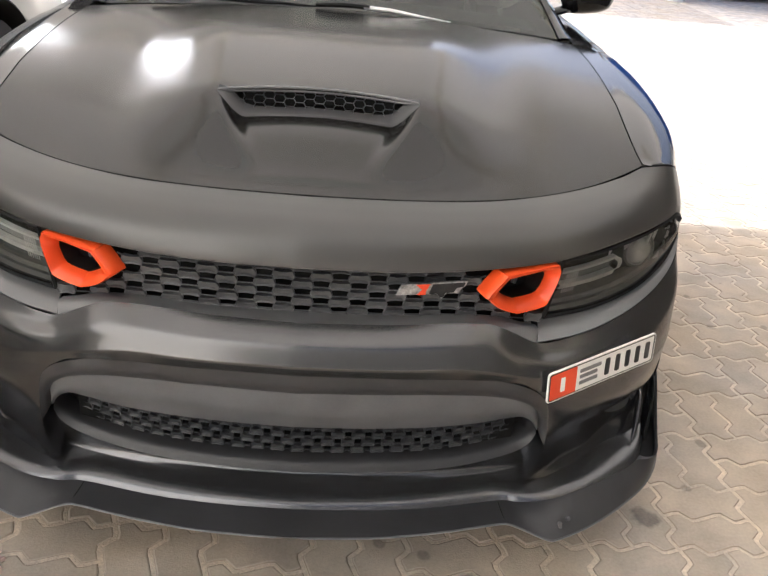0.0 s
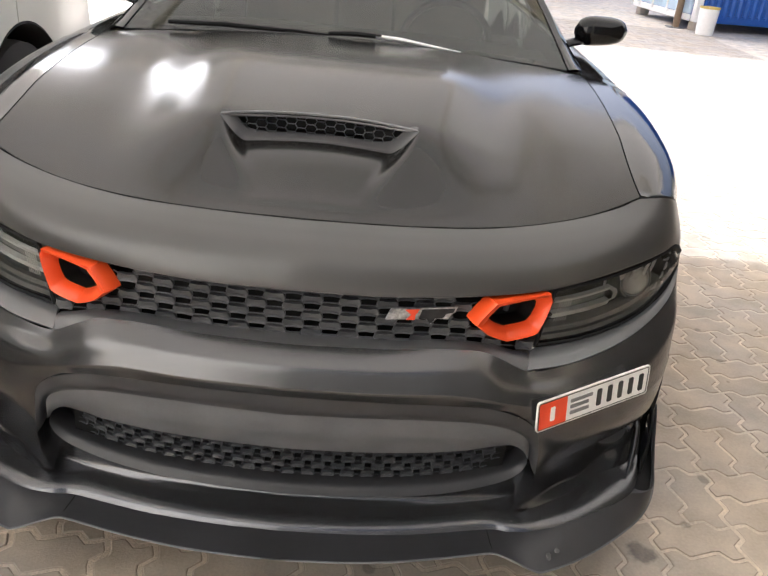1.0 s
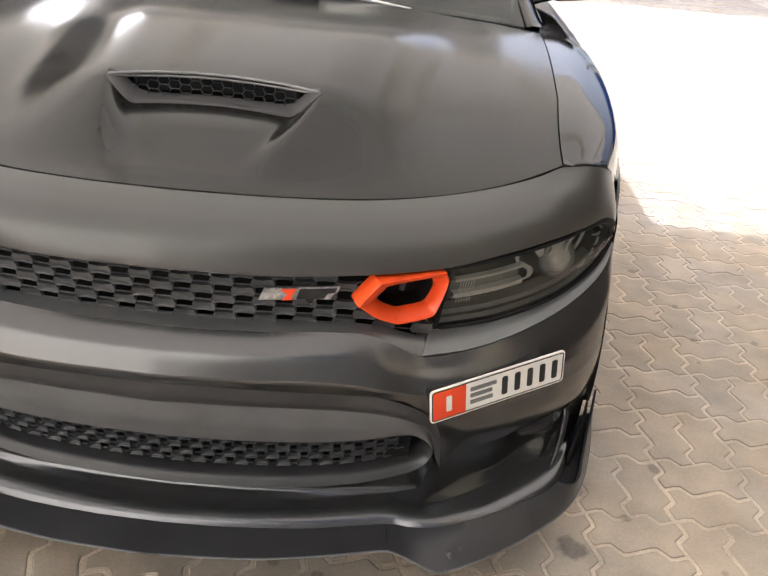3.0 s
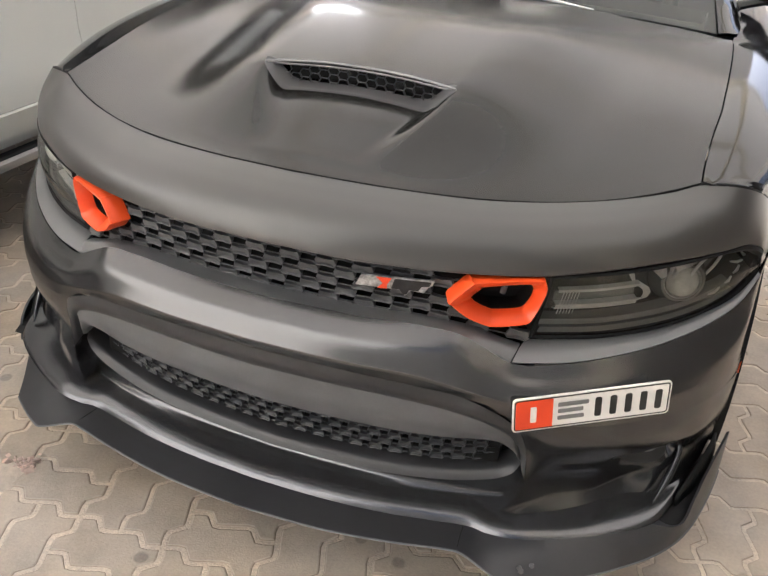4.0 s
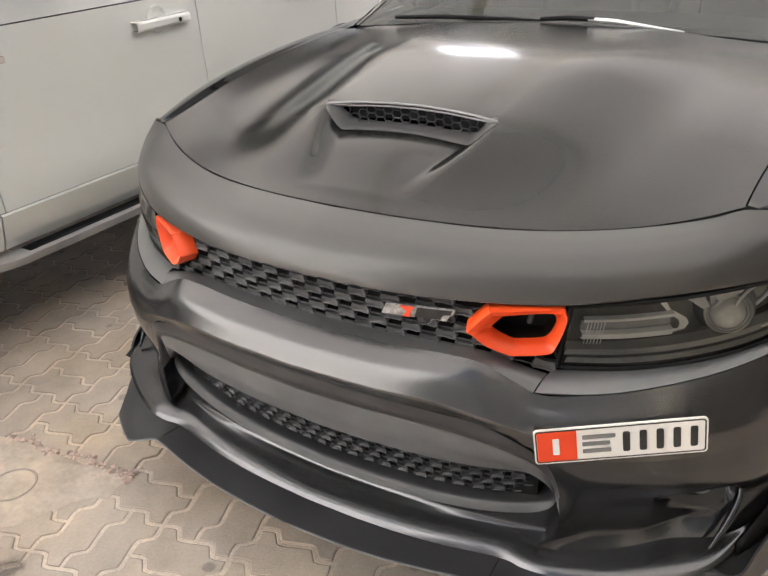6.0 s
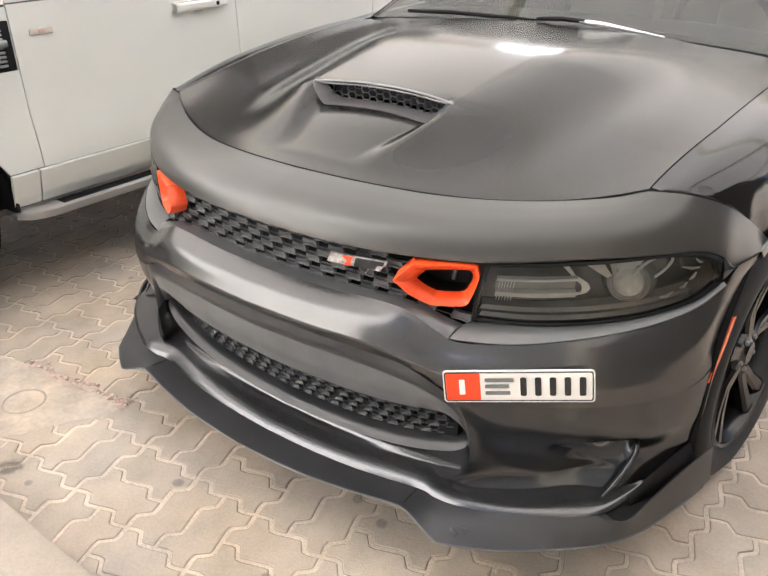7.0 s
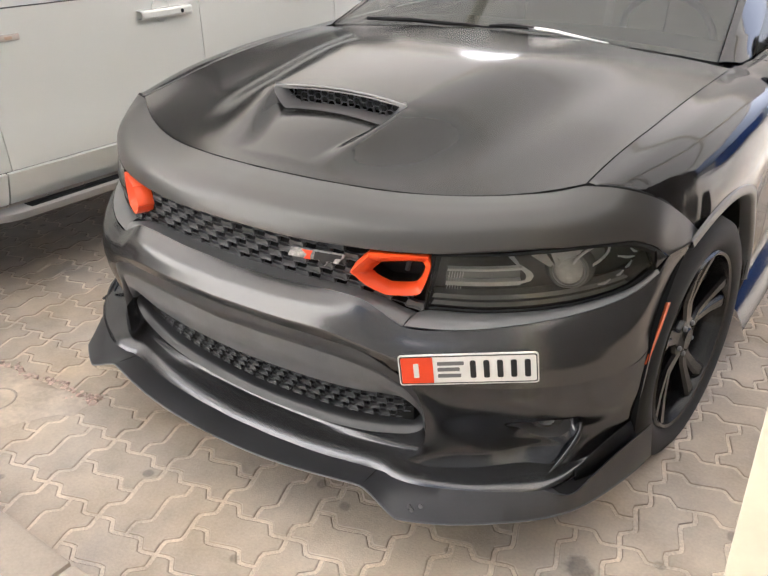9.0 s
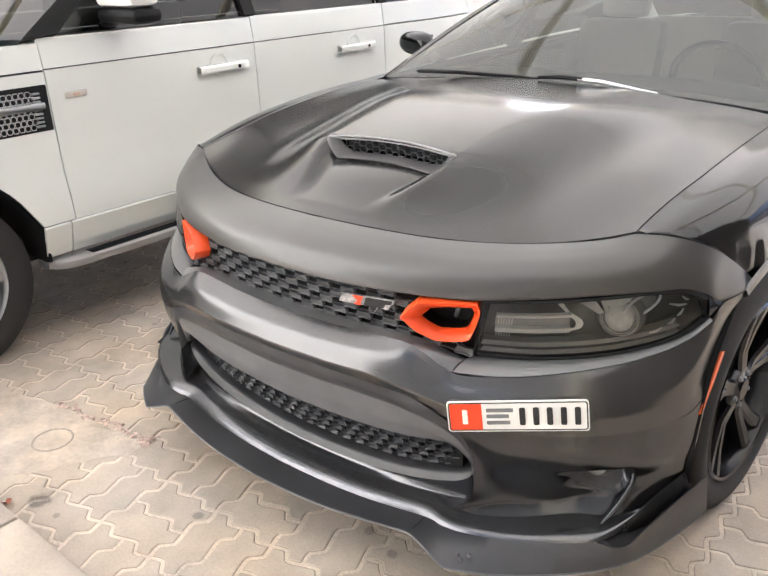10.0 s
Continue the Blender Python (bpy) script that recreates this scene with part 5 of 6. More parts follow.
def container(lo, hi, mat, label):
    root = thing("shipping_container", ((lo[0] + hi[0]) / 2, (lo[1] + hi[1]) / 2, 0), label, "container")
    b2 = bmesh.new()
    n = int((hi[0] - lo[0]) / .14)
    pts = []
    for k in range(n):
        x = lo[0] + .08 + k * .14
        pts += [(x, .03), (x + .04, .03), (x + .07, .0), (x + .11, .0)]
    pts = [p for p in pts if p[0] < hi[0] - .05]
    add_grid(b2, [[(x, lo[1] + d, z) for x, d in pts] for z in (lo[2] + .1, hi[2] - .1)])
    ny = int((hi[1] - lo[1]) / .14)
    pts = []
    for k in range(ny):
        y = lo[1] + .08 + k * .14
        pts += [(y, .03), (y + .04, .03), (y + .07, .0), (y + .11, .0)]
    pts = [p for p in pts if p[0] < hi[1] - .05]
    add_grid(b2, [[(lo[0] + d, y, z) for y, d in pts] for z in (lo[2] + .1, hi[2] - .1)])
    add_box(b2, (lo[0] + .05, lo[1] + .05, lo[2] + .05), (hi[0] - .05, hi[1] - .05, hi[2] - .02))
    part("body", b2, mat, root, angle=20)
    for x in (lo[0], hi[0] - .12):
        for y in (lo[1], hi[1] - .12):
            b2 = bmesh.new()
            add_box(b2, (x, y, lo[2]), (x + .12, y + .12, hi[2]), .01)
            part("corner_post", b2, mat, root)
    for y in (lo[1] + .01, hi[1] - .11):
        for z in (lo[2], hi[2] - .12):
            b2 = bmesh.new()
            add_box(b2, (lo[0] + .121, y, z), (hi[0] - .121, y + .1, z + .14), .01)
            part("rail", b2, mat, root)
    for x in (lo[0] + .05, hi[0] - .25):
        b2 = bmesh.new()
        add_box(b2, (x, lo[1] + .05, 0), (x + .2, lo[1] + .25, lo[2]), .01)
        part("block", b2, "kerb", root)
        b2 = bmesh.new()
        add_box(b2, (x, hi[1] - .25, 0), (x + .2, hi[1] - .05, lo[2]), .01)
        part("block", b2, "kerb", root)
    return root


# the container stands ten degrees askew, its white doored end towards the yard
TURN = pose(0, 0, 0, 0, 0, 10)
mid = Vector((5.47, 13.24, 0)) + TURN @ Vector((3.03, 1.22, 0))
lo = mid - Vector((3.03, 1.22, 0))
box = container((lo.x, lo.y, .15), (lo.x + 6.06, lo.y + 2.44, 2.75), "blue", "blue corrugated steel shipping container with white doors, on blocks")
for k in (0, 1):
    bm = bmesh.new()
    y0, y1 = lo.y + .13 + k * 1.095, lo.y + .13 + k * 1.095 + 1.085
    add_box(bm, (lo.x - .035, y0, .27), (lo.x - .003, y1, 2.62), .008)
    for z0 in (.34, 1.08, 1.82):
        add_box(bm, (lo.x - .05, y0 + .08, z0), (lo.x - .036, y1 - .08, z0 + .62), .006)
    leaf = part("door", bm, "paleblue", box, "white steel container door")
    for y in (y0 + .28, y1 - .28):
        bm = bmesh.new()
        add_tube(bm, [(lo.x - .075, y, .2), (lo.x - .075, y, 2.66)], .018, 10)
        part("lock_bar", bm, "plate", leaf)
bm = bmesh.new()
add_box(bm, (lo.x - .03, lo.y + .121, .15), (lo.x - .002, lo.y + 2.319, .262), .008)
part("door_sill", bm, "plate", box, "white steel sill under the doors")
for y in (lo.y - .012, lo.y + 2.33):
    bm = bmesh.new()
    add_box(bm, (lo.x - .012, y, .152), (lo.x + .11, y + .122, 2.74), .01)
    part("door_post", bm, "plate", box, "white corner post beside the doors")
box.rotation_euler.z = radians(10)
root = thing("lamp_post", (5.27, 13.52, 0), "brown rusty steel post standing in the yard", "post")
bm = bmesh.new()
add_tube(bm, [(5.27, 13.52, 0), (5.28, 13.52, 3.6)], .06, 14)
part("shaft", bm, "bark", root)
bm = bmesh.new()
add_box(bm, (5.12, 13.38, 0), (5.40, 13.66, .015))
part("base_plate", bm, "steel", root)
root = thing("drum", (5.53, 12.78, 0), "dirty white plastic drum with a yellow rim", "drum")
bm = bmesh.new()
add_lathe(bm, [(0, 0), (.145, 0), (.15, .02), (.165, .40), (.165, .44), (.15, .44), (.15, .40), (0, .38)], Matrix.Translation((5.53, 12.78, 0)) @ pose(0, 0, 0, 0, -90, 0), 28)
part("body", bm, "plate", root)
bm = bmesh.new()
add_lathe(bm, [(.163, .43), (.172, .435), (.172, .46), (.160, .46), (.158, .43)], Matrix.Translation((5.53, 12.78, 0)) @ pose(0, 0, 0, 0, -90, 0), 28)
part("rim", bm, "yellow", root)


# palms and hedge beside the yard
def palm(x, y, h, seed):
    rng = random.Random(seed)
    root = thing("palm_tree", (x, y, 0), "date palm with a rough trunk and arching fronds", "tree", "palms")
    b2 = bmesh.new()
    add_tube(b2, [(x + .1 * math.sin(k), y + .06 * k, h * k / 10) for k in range(11)], [.22 + .03 * (k % 2) - .006 * k for k in range(11)], 12)
    part("trunk", b2, "bark", root)
    b2 = bmesh.new()
    top = Vector((x + .1 * math.sin(10), y + .6, h))
    for k in range(38):
        a, lift = rng.uniform(0, math.tau), rng.uniform(-.3, 1.2)
        d = Vector((math.cos(a), math.sin(a), 0))
        n = Vector((-d.y, d.x, 0))
        prev = top
        for j in range(14):
            w = (j + 1) / 14
            p = top + d * (2.6 * w * (1 - .12 * lift)) + Vector((0, 0, lift * 1.6 * w - 2.1 * w * w))
            for sd in (-1, 1):
                tip = p + n * sd * (.55 * math.sin(math.pi * min(w + .1, 1)) + .08) + d * .3 + Vector((0, 0, -.18))
                v = [b2.verts.new(q) for q in (prev, prev.lerp(p, .35), tip)]
                b2.faces.new(v)
            prev = p
    part("crown", b2, "leaf", root)


for k, (x, y, h) in enumerate(((13.0, 3.5, 4.2), (15.5, 7.2, 5.0), (12.5, -2.5, 4.4))):
    palm(x, y, h, k)
rng = random.Random(5)
bm = bmesh.new()
for k in range(5200):
    c = Vector((rng.uniform(15.2, 16.4), rng.uniform(-8, 14), rng.uniform(.05, 1.25)))
    c.z *= .85 + .15 * math.sin(c.y * 1.7)
    a = Euler((rng.uniform(0, 6), rng.uniform(0, 6), rng.uniform(0, 6))).to_matrix()
    v = [bm.verts.new(c + a @ Vector(q)) for q in ((-.05, 0, 0), (0, .09, .01), (.05, 0, 0), (0, -.09, .01))]
    bm.faces.new(v)
tagged(part("hedge", bm, "leaf"), "dense green hedge beside the yard", "hedge", kind="stuff")


# ---- the white off-roader in the next bay ----
suv = thing("off_roader", (-2.56, 1.1, 0), "white off-roader with black windows, parked in the next bay", "car")
SF, SR = -.20, 2.49


def suv_x(z, y):
    """The flank's distance from the car's middle plane at a height."""
    k = np.interp(z, (.38, .43, .50, .528, .535, .62, .735, .765, 1.05, 1.14, 1.25, 1.33), (.950, .972, .990, .998, .988, .984, .967, .9655, .962, .960, .945, .90))
    return float(k - .05 * smooth(-.6, -1.15, y) - .30 * smooth(-.95, -1.35, y) ** 2 - .05 * smooth(2.9, 3.5, y))


def suv_panel(name, y0, y1, z0, z1, s, n=24, arch=None, label="", mat="white"):
    b2 = bmesh.new()
    grid = []
    for y in np.linspace(y0, y1, n):
        low = z0
        if arch is not None:
            d = .44 ** 2 - (y - arch) ** 2
            if d > 0:
                low = max(low, .40 + math.sqrt(d))
        if name == "front_fender" and y > .17:
            low = max(low, .536)
        low = min(low, z1 - .01)
        grid.append([(-2.56 + s * suv_x(z, y), y, z) for z in np.linspace(low, z1, 22)])
    add_grid(b2, grid)
    return part(name, b2, mat, suv, label, thick=.015, out=(s, 0, 0), angle=45)


for s in (1, -1):
    suv_panel("front_fender", -1.30, .3645, .40, 1.128, s, 50, SF, "white front fender")
    suv_panel("fender_top", -1.28, .3645, 1.136, 1.235, s, 40)
    door = suv_panel("front_door", .3695, 1.4495, .535, 1.134, s, label="white front door")
    suv_panel("front_door_top", .3695, 1.4495, 1.139, 1.252, s)
    door2 = suv_panel("rear_door", 1.4545, 2.45, .535, 1.134, s, 40, SR, "white rear door")
    suv_panel("rear_door_top", 1.4545, 2.45, 1.139, 1.256, s)
    suv_panel("rear_quarter", 2.458, 3.45, .40, 1.134, s, 40, SR, "white rear quarter panel")
    suv_panel("rear_quarter_top", 2.458, 3.45, 1.142, 1.256, s)
    suv_panel("sill", .345, 2.08, .395, .528, s, label="white sill panel")
    suv_panel("front_sill", .228, .338, .395, .528, s, 10)
    X = -2.56 + s * .965

    def box_part(name, lo, hi, mat, parent, bevel=.004, label=""):
        b3 = bmesh.new()
        add_box(b3, (min(lo[0] * s, hi[0] * s) - 2.56, lo[1], lo[2]), (max(lo[0] * s, hi[0] * s) - 2.56, hi[1], hi[2]), bevel)
        return part(name, b3, mat, parent, label)

    for d, y in ((door, 1.094), (door2, 2.05)):
        b2 = bmesh.new()
        add_grid(b2, [[(-2.56 + s * (.955 + q), yy, 1.043 + zz + .006 * (yy - y)) for yy in np.linspace(y, y + .284, 8)] for q, zz in ((.004, .020), (.034, .019), (.042, .010), (.042, -.010), (.034, -.019), (.004, -.020))])
        h = part("door_handle", b2, "white", d, "white door handle", thick=.004, angle=40)
        b2 = bmesh.new()
        m = Matrix.Translation((-2.56 + s * .963, y + .13, 1.058)) @ pose(0, 0, 0, 0, 0, 0 if s > 0 else 180)
        add_lathe(b2, [(.054, .0), (.052, .005), (.048, .0055), (.044, .002), (.03, -.001), (0, -.002)], m, 28)
        part("handle_cup", b2, "white", h)
        b2 = bmesh.new()
        add_lathe(b2, [(.009, .0), (.009, .004), (.0, .004)], Matrix.Translation((-2.56 + s * .995, y + .225, 1.043)) @ pose(0, 0, 0, 0, 0, 0 if s > 0 else 180), 14)
        part("key_hole", b2, "black", h)
    mk = box_part("side_marker", (.962, .433, 1.018), (.972, .528, 1.042), "pale_lamp", door, .004, "small pale side marker lamp")
    box_part("marker_bulb", (.970, .465, 1.024), (.9735, .495, 1.036), "pale_bulb", mk, .001)
    # vent behind the wheel
    v = box_part("side_vent", (.955, .115, .906), (.968, .360, 1.082), "black", suv, .004, "black side vent with silver mesh")
    b2 = bmesh.new()
    for r in range(7):
        for k in range(7):
            hex_cell(b2, Vector((-2.56 + s * .970, .135 + .024 * k + .012 * (r % 2), .927 + .021 * r)), Vector((0, 1, 0)), Vector((0, 0, 1)), Vector((-s, 0, 0)), .013, .0118, .003, .006)
    part("vent_mesh", b2, "silver", v, "silver mesh")
    box_part("vent_bar", (.969, .10, .992), (.986, .335, 1.018), "silver", v, .003, "silver bar")
    for k in range(9):
        box_part("vent_fin", (.968, .290, .925 + k * .0155), (.980, .322, .933 + k * .0155), "silver", v, .001)
    # side step
    b2 = bmesh.new()
    line = cr([(.90, .235, .360), (.955, .262, .362), (.985, .32, .362), (.992, .45, .362), (.992, 1.2, .362), (.992, 1.9, .362), (.975, 2.02, .362), (.92, 2.08, .360)], 40)
    side = [(-.045, .013), (-.040, .018), (.030, .018), (.040, .012), (.042, .0), (.038, -.016), (.028, -.020), (-.045, -.018)]
    add_grid(b2, np.array([[(-2.56 + s * (p[0] + dx), p[1], p[2] + dz) for dx, dz in side] for p in line]), close=True)
    step = part("side_step", b2, "brushed", suv, "brushed metal side step", angle=40)
    b2 = bmesh.new()
    add_grid(b2, [[(-2.56 + s * (.992 + dx), y, .3815) for y in np.linspace(.40, 1.95, 10)] for dx in (-.036, .022)])
    part("step_tread", b2, "black", step, "black rubber tread", thick=.003)
    # arch lips
    for wy in (SF, SR):
        b2 = bmesh.new()
        an = np.linspace(-.05, math.pi + .05, 40)
        add_grid(b2, [[(-2.56 + s * xx, wy - rr * math.cos(a), .40 + rr * math.sin(a)) for a in an] for xx, rr in ((.964, .445), (.968, .432), (.95, .425), (.60, .425))])
        part("arch_liner", b2, "black", suv)
        m = pose(-2.56 + s * .95, wy, .375, 0, 0, 0) @ Matrix.Diagonal((s, 1, 1, 1))
        b2 = bmesh.new()
        add_lathe(b2, [(.250, -.24), (.33, -.25), (.368, -.235), (.375, -.19), (.375, -.06), (.368, -.02), (.33, -.004), (.29, -.002), (.262, -.012)], m, 60)
        w = part("wheel", b2, "tyre", suv, "silver alloy wheel with a tall tyre")
        b2 = bmesh.new()
        add_lathe(b2, [(.262, -.014), (.256, -.006), (.245, -.02), (.235, -.2)], m, 60)
        part("rim_barrel", b2, "silver", w)
        b2 = bmesh.new()
        add_lathe(b2, [(0, -.03), (.05, -.03), (.07, -.045), (.06, -.12)], m, 30)
        part("hub", b2, "silver", w)
        for k in range(7):
            a = k * math.tau / 7
            rd, td = Vector((0, math.cos(a), math.sin(a))), Vector((0, -math.sin(a), math.cos(a)))
            b2 = bmesh.new()
            add_grid(b2, [[m @ (rd * r + td * hh + Vector((dd + e, 0, 0))) for hh, e in ((-q, -.04), (-q, -.006), (-q * .5, 0), (q * .5, 0), (q, -.006), (q, -.04))] for r, q, dd in ((.05, .022, -.04), (.14, .018, -.035), (.25, .026, -.015))])
            part("spoke", b2, "silver", w, angle=30)
        b2 = bmesh.new()
        add_lathe(b2, [(0, -.13), (.17, -.13), (.17, -.15), (0, -.15)], m, 30)
        part("brake_disc", b2, "black", w)
    # side glass and pillars
    gl = lambda y, z: -2.56 + s * float(np.interp(z, (1.25, 1.70), (.930, .745)))
    for name, ya, yb, yc, yd in (("front_side_window", .47, 1.43, 1.43, .98), ("rear_side_window", 1.48, 2.42, 2.42, 1.48), ("quarter_window", 2.50, 3.30, 3.12, 2.50)):
        b2 = bmesh.new()
        add_grid(b2, [[(gl(0, z), (a * (1 - w) + c * w), z) for w in np.linspace(0, 1, 8)] for z, a, c in ((1.258, ya, yb), (1.48, (ya + yd) / 2, (yb + yc) / 2), (1.685, yd, yc))])
        part(name, b2, "glass_dark", suv, "dark tinted window", out=(s, 0, 0))
    b2 = bmesh.new()
    add_grid(b2, [[(-2.56 + s * x, y, z) for x, y, z in cr(k, 14)] for k in ([(.93, .30, 1.235), (.86, .62, 1.46), (.74, 1.00, 1.70)], [(.935, .46, 1.255), (.84, .73, 1.475), (.745, 1.02, 1.70)])])
    part("a_pillar", b2, "black", suv, thick=.03)
    for y in (1.455, 2.46):
        b2 = bmesh.new()
        add_grid(b2, [[(gl(0, z) + s * .004, y + q, z) for z in np.linspace(1.256, 1.70, 6)] for q in (-.035, .035)])
        part("pillar", b2, "black", suv, thick=.02)
    mir = box_part("wing_mirror", (.945, .635, 1.286), (1.215, .775, 1.346), "black", suv, .026, "white and black wing mirror")
    box_part("mirror_cap", (.955, .630, 1.347), (1.213, .770, 1.470), "white", mir, .030, "white cap")
    b2 = bmesh.new()
    add_tube(b2, [(-2.56 + s * .90, .70, 1.275), (-2.56 + s * .96, .705, 1.292), (-2.56 + s * 1.02, .71, 1.305)], [.035, .032, .03], 12, flat=.6)
    part("mirror_foot", b2, "black", mir)
# front, hood, roof, back
bm = bmesh.new()
add_grid(bm, [[(-2.56 + x, y, z - .03 * (x / .9) ** 2) for x in np.linspace(-.915, .915, 16)] for y, z in ((.30, 1.24), (-.3, 1.235), (-.9, 1.20), (-1.18, 1.13), (-1.27, 1.0))])
part("hood", bm, "white", suv, "white hood", thick=.02, out=(0, 0, 1))
bm = bmesh.new()
add_grid(bm, [[(-2.56 + x, y + .22 * abs(x / .8) ** 3, z) for x in np.linspace(-.82, .82, 16)] for y, z in ((-1.28, 1.0), (-1.33, .8), (-1.38, .6), (-1.33, .38))])
part("front_bumper", bm, "white", suv, "white front bumper", thick=.02, out=(0, -1, 0))
bm = bmesh.new()
add_grid(bm, [[(-2.56 + x * k, y + .14 * (x / .8) ** 2, z) for x in np.linspace(-.9, .9, 16)] for y, z, k in ((.27, 1.235, 1), (.62, 1.47, .92), (.97, 1.70, .82))])
part("windscreen", bm, "glass_dark", suv, "dark windscreen", out=(0, -1, 1))
bm = bmesh.new()
add_grid(bm, [[(-2.56 + x, y, z - .05 * (x / .75) ** 4) for x in np.linspace(-.75, .75, 16)] for y, z in ((.96, 1.715), (1.3, 1.765), (2.2, 1.785), (3.0, 1.765), (3.35, 1.74))])
part("roof", bm, "white", suv, "white roof", thick=.03, out=(0, 0, 1))
bm = bmesh.new()
add_grid(bm, [[(-2.56 + x * k, y - .10 * (x / .9) ** 4, z) for x in np.linspace(-.915, .915, 16)] for y, z, k in ((3.36, 1.72, .82), (3.50, 1.25, 1), (3.56, .9, 1), (3.60, .6, 1), (3.54, .40, 1))])
part("tailgate", bm, "white", suv, "white tailgate and rear bumper", thick=.02, out=(0, 1, 0))
bm = bmesh.new()
add_box(bm, (-3.35, -1.0, .34), (-1.78, 3.3, .46))
part("underbody", bm, "black", suv)
bm = bmesh.new()
add_box(bm, (-3.3, .9, .5), (-1.82, 3.2, 1.0))
part("cabin_fill", bm, "dash", suv)


# ---- kerb stones, patch, litter ----
for k in range(-12, 13):
    bm = bmesh.new()
    add_box(bm, (k * .5 + .003, -.668, -.02), (k * .5 + .497, -.520, .122), .012)
    part("kerb_stone", bm, "kerb", sidewalk, "pale concrete kerb stone" if k == 0 else "")
bm = bmesh.new()
rng = random.Random(3)
edge = cr([(-.655, .0, 0), (-.66, -.08, 0), (-.74, -.17, 0), (-.80, -.30, 0), (-.92, -.42, 0), (-1.3, -.47, 0), (-2.2, -.47, 0), (-2.3, -.28, 0), (-1.9, -.22, 0), (-1.45, -.14, 0), (-1.155, -.062, 0), (-.9, -.03, 0), (-.655, .0, 0)], 60)[:-1]
edge = edge + np.array([(rng.uniform(-.008, .008), rng.uniform(-.008, .008), 0) for _ in edge])
mid = edge.mean(0)
rows = [edge + (0, 0, -.002)] + [mid + (edge - mid) * k + np.array([(0, 0, h + rng.uniform(-.001, .001)) for _ in edge]) for k, h in ((.97, .004), (.8, .006), (.55, .007), (.3, .006), (.05, .007))]
add_grid(bm, rows, close=True)
patch = tagged(part("cement_patch", bm, "patch", out=(0, 0, 1)), "rough cement patch smeared over the pavers", "patch", kind="structure")
bm = bmesh.new()
add_lathe(bm, [(.062, .0), (.064, .002), (.068, .002), (.070, .0)], Matrix.Translation((-.948, -.197, .0075)) @ pose(0, 0, 0, 0, -90, 0), 40)
part("ring_mark", bm, "kerb", patch)
bm = bmesh.new()
for k in range(120):
    w = rng.random()
    c = Vector((-1.155 + .48 * w + rng.gauss(0, .012), -.062 + .064 * w + rng.gauss(0, .012), rng.uniform(.002, .008)))
    if k > 88:
        c = Vector((-.69 + rng.gauss(0, .020), -.008 + rng.gauss(0, .016), rng.uniform(.002, .008)))
    a = Euler((rng.uniform(0, 6), rng.uniform(0, 6), rng.uniform(0, 6))).to_matrix()
    r = rng.choice((rng.uniform(.003, .007), rng.uniform(.006, .014)))
    a = Matrix.Diagonal((1, 1, .55)) @ a
    v = [bm.verts.new(c + a @ (Vector(q) * r * rng.uniform(.6, 1.1))) for q in ((-1, -1, -.5), (1, -.8, -.5), (.8, 1, -.5), (-1, .7, -.5), (-.6, -.6, .5), (.7, -.5, .6), (.5, .6, .5), (-.6, .5, .6))]
    for f in ((0, 3, 2, 1), (4, 5, 6, 7), (0, 1, 5, 4), (1, 2, 6, 5), (2, 3, 7, 6), (3, 0, 4, 7)):
        bm.faces.new([v[i] for i in f])
tagged(part("rubble", bm, "debris"), "crumbled brick rubble along a broken joint", "rubble", kind="stuff")
bm = bmesh.new()
add_grid(bm, [[(-.735 + .018 * x, -.462 + .014 * y * (1 - .4 * x * x), .012 + .010 * y * y + .008 * x) for x in np.linspace(-1, 1, 6)] for y in (-1, -.5, 0, .5, 1)])
tagged(part("dry_leaf", bm, "dryleaf", thick=.0006), "curled dry orange leaf by the kerb", "leaf")

# ---- pavers ----
PL_L, PL_W = .2372, .1186


def paver_outline(n):
    """Outline of a stone n twelfths long, and its drawn-in corners."""
    j, a, c = .0050, .0135, .0135
    long_side = [((6 * h + k) / 12 * PL_L, a * q) for h in range(n // 6) for k, q in ((0, 0), (1.6, .9), (2.3, 1), (3.7, -1), (4.4, -.9))] + [(n / 12 * PL_L, 0)]
    short = [(c * q, k * PL_W) for q, k in ((0, 0), (-.9, .267), (-1, .383), (1, .617), (.9, .733), (0, 1))]
    w = n / 12 * PL_L
    p = np.array(long_side[:-1] + [(w + u, v) for u, v in short[:-1]] + [(u, PL_W + v) for u, v in long_side[:0:-1]] + short[:0:-1])
    e = np.roll(p, -1, 0) - p
    e = np.stack([-e[:, 1], e[:, 0]], 1) / np.linalg.norm(e, axis=1)[:, None]
    d = np.roll(e, 1, 0)
    miter = (e + d) / np.maximum(1 + (e * d).sum(1), .25)[:, None]
    return p, miter, j


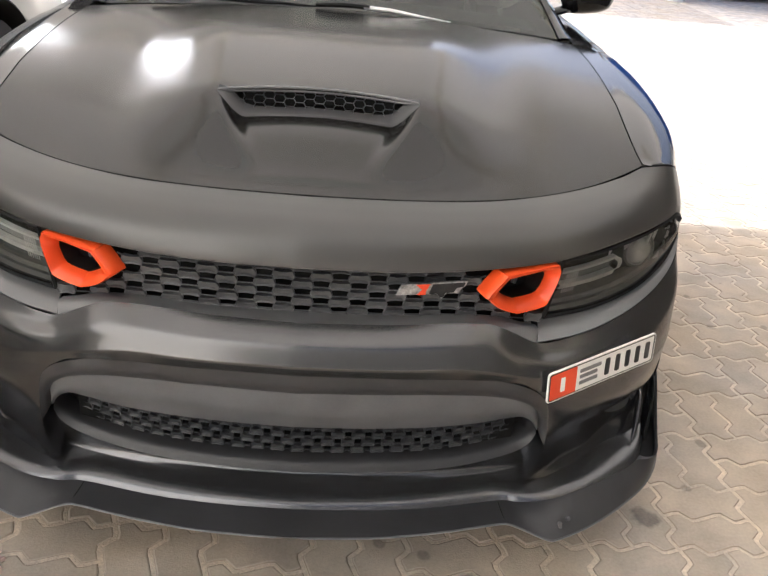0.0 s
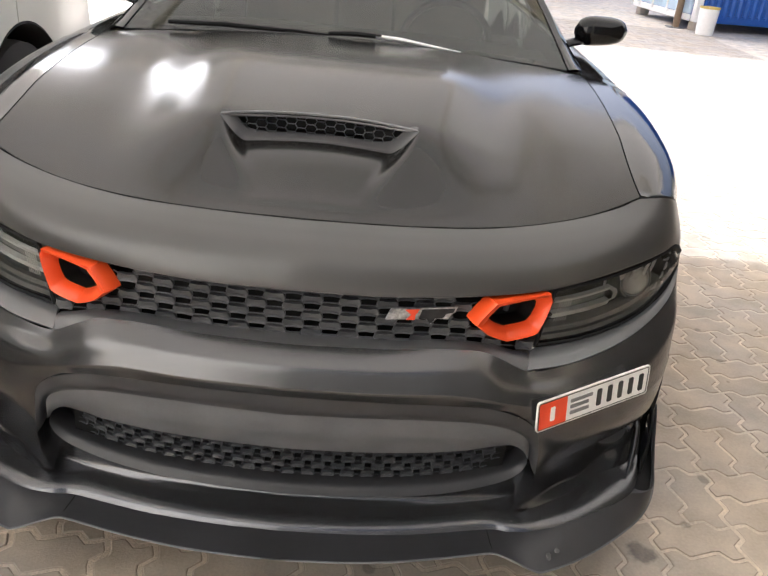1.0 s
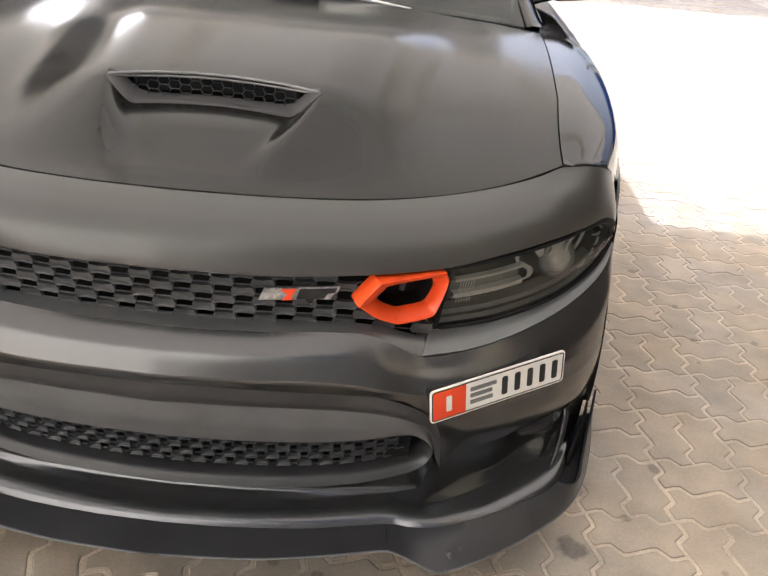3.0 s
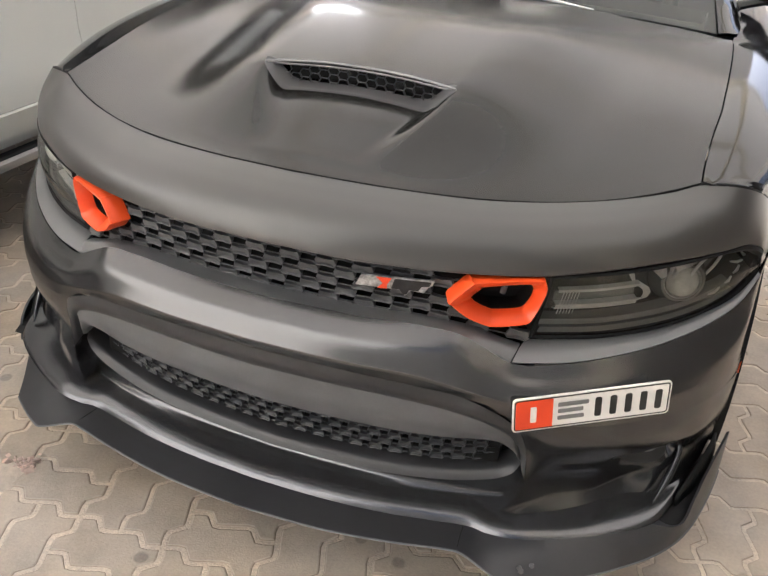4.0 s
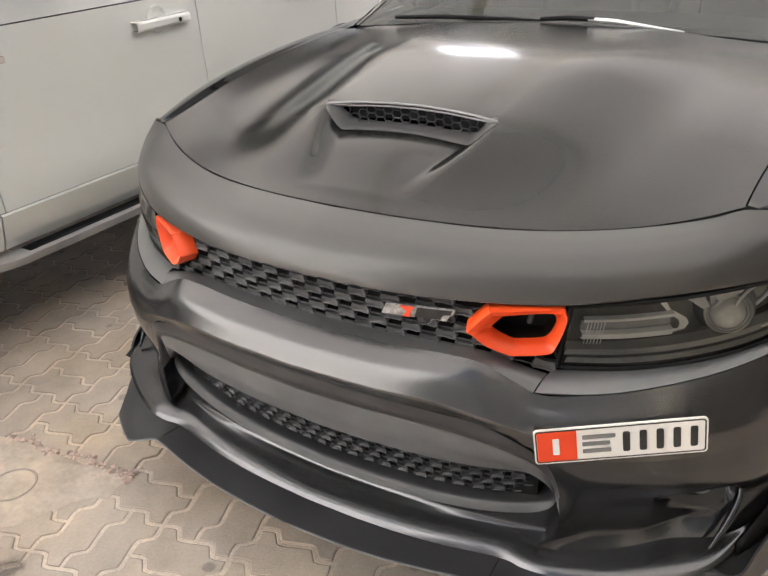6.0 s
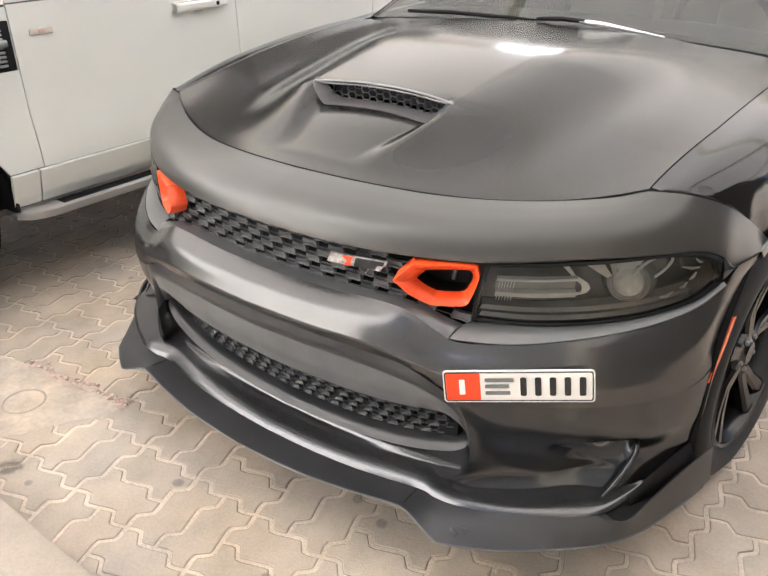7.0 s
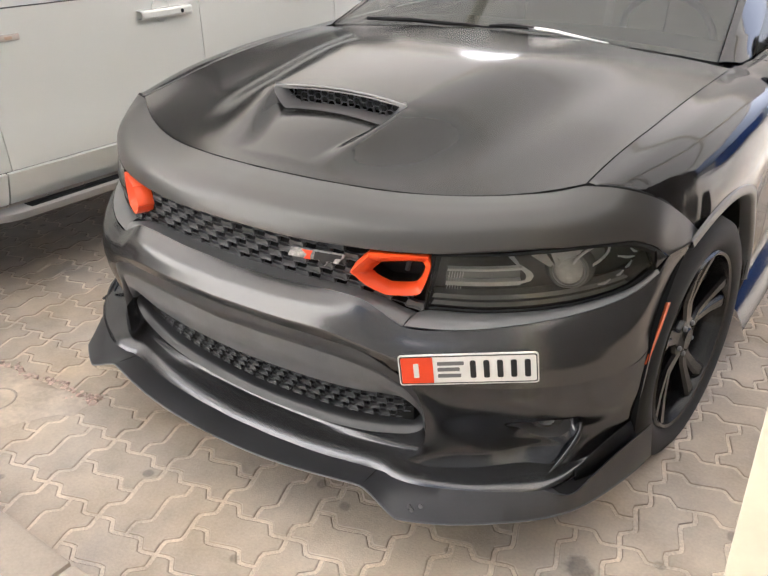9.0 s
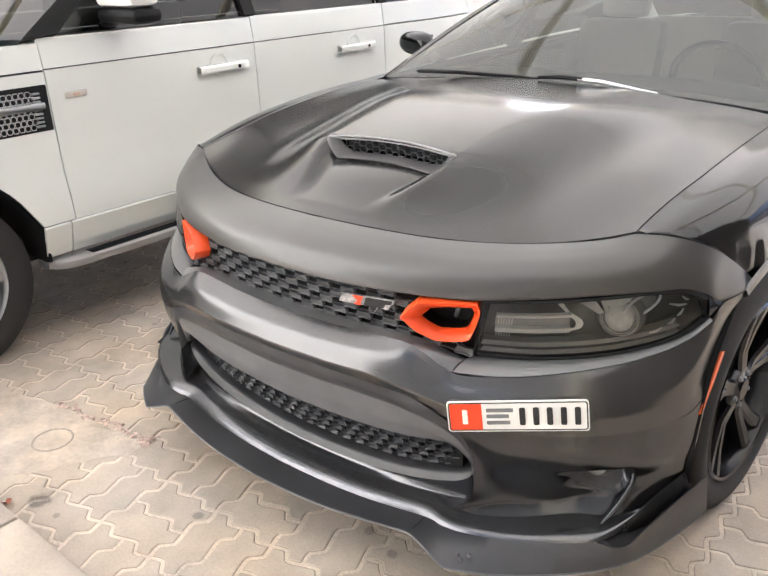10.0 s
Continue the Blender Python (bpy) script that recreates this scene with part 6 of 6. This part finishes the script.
def paver_mesh(n):
    out, norm, j = paver_outline(n)
    m = len(out)
    # the two outer bands get the dark edge colour: grime and painted shade
    rings = [np.c_[out + norm * (j + g), np.full(m, z)] for g, z in ((0, -.007), (0, -.0014), (.0022, .0004), (.0050, .0016))]
    mid = np.array([[n / 24 * PL_L, PL_W / 2, .0010]])
    faces = [(r * m + i, r * m + (i + 1) % m, (r + 1) * m + (i + 1) % m, (r + 1) * m + i) for r in range(3) for i in range(m)]
    faces += [(3 * m + i, 3 * m + (i + 1) % m, 4 * m) for i in range(m)]
    return np.concatenate(rings + [mid]), faces, [1] * (2 * m) + [0] * (2 * m)


LYING = paver_mesh(12)
verts, faces, slots = LYING
STANDING = (np.stack([PL_W - verts[:, 1], verts[:, 0], verts[:, 2]], 1), faces, slots)
SHAPES = {12: LYING, 21: STANDING}
MESHES = {}
for n, (verts, faces, slots) in SHAPES.items():
    me = bpy.data.meshes.new("paver")
    me.from_pydata(verts.tolist(), [], faces)
    me.materials.append(M["paver"])
    me.materials.append(M["grime_shade"])
    me.polygons.foreach_set("material_index", slots)
    MESHES[n] = me
# a basket weave: square blocks of two stones, lying and standing by turns
near, far = [], []
rng = random.Random(11)
for ix in range(-15, 26):
    for iy in range(-1, 57):
        x0, y0 = -.683 + ix * .2390, -.327 + iy * 2 * PL_W
        for k in (0, 1):
            x, y, n = (x0, y0 + k * PL_W, 12) if (ix + iy) % 2 else (x0 + k * PL_W, y0, 21)
            if x < -4.2 or y + (PL_W if n == 12 else PL_L) < -.50 or (y > 3.6 and x < .7):
                continue
            close = (-1.0 < x < 1.45 and y < .36) or (.7 < x < 1.7 and y < 2.2)
            (near if close else far).append((x, y, rng.uniform(-.0012, .0008), n))
walk_spots = [(.993 + ix * PL_L, -.70 - iy * PL_W, .1185, 12) for ix in range(-9, 2) for iy in range(1, 6)]
for spots, owner in ((near, ground), (walk_spots, sidewalk)):
    for x, y, z, n in spots:
        ob = new("paver", MESHES[n])
        ob.parent = owner
        ob.matrix_basis = pose(x, y, z, rng.uniform(-.3, .3), rng.uniform(-.2, .2), rng.uniform(-.15, .15))
vs, fs, ms, k = [], [], [], 0
for x, y, z, n in far:
    verts, faces, slots = SHAPES[n]
    vs.append(verts + (x, y, z))
    fs += [tuple(i + k for i in f) for f in faces]
    ms += slots
    k += len(verts)
me = bpy.data.meshes.new("paver_field")
me.from_pydata(np.concatenate(vs).tolist(), [], fs)
me.materials.append(M["paver_far"])
me.materials.append(M["grime_shade"])
me.polygons.foreach_set("material_index", ms)
field = new("paver_field", me)
field.parent = ground
tagged(field, "wavy grey-tan concrete pavers", kind="stuff")
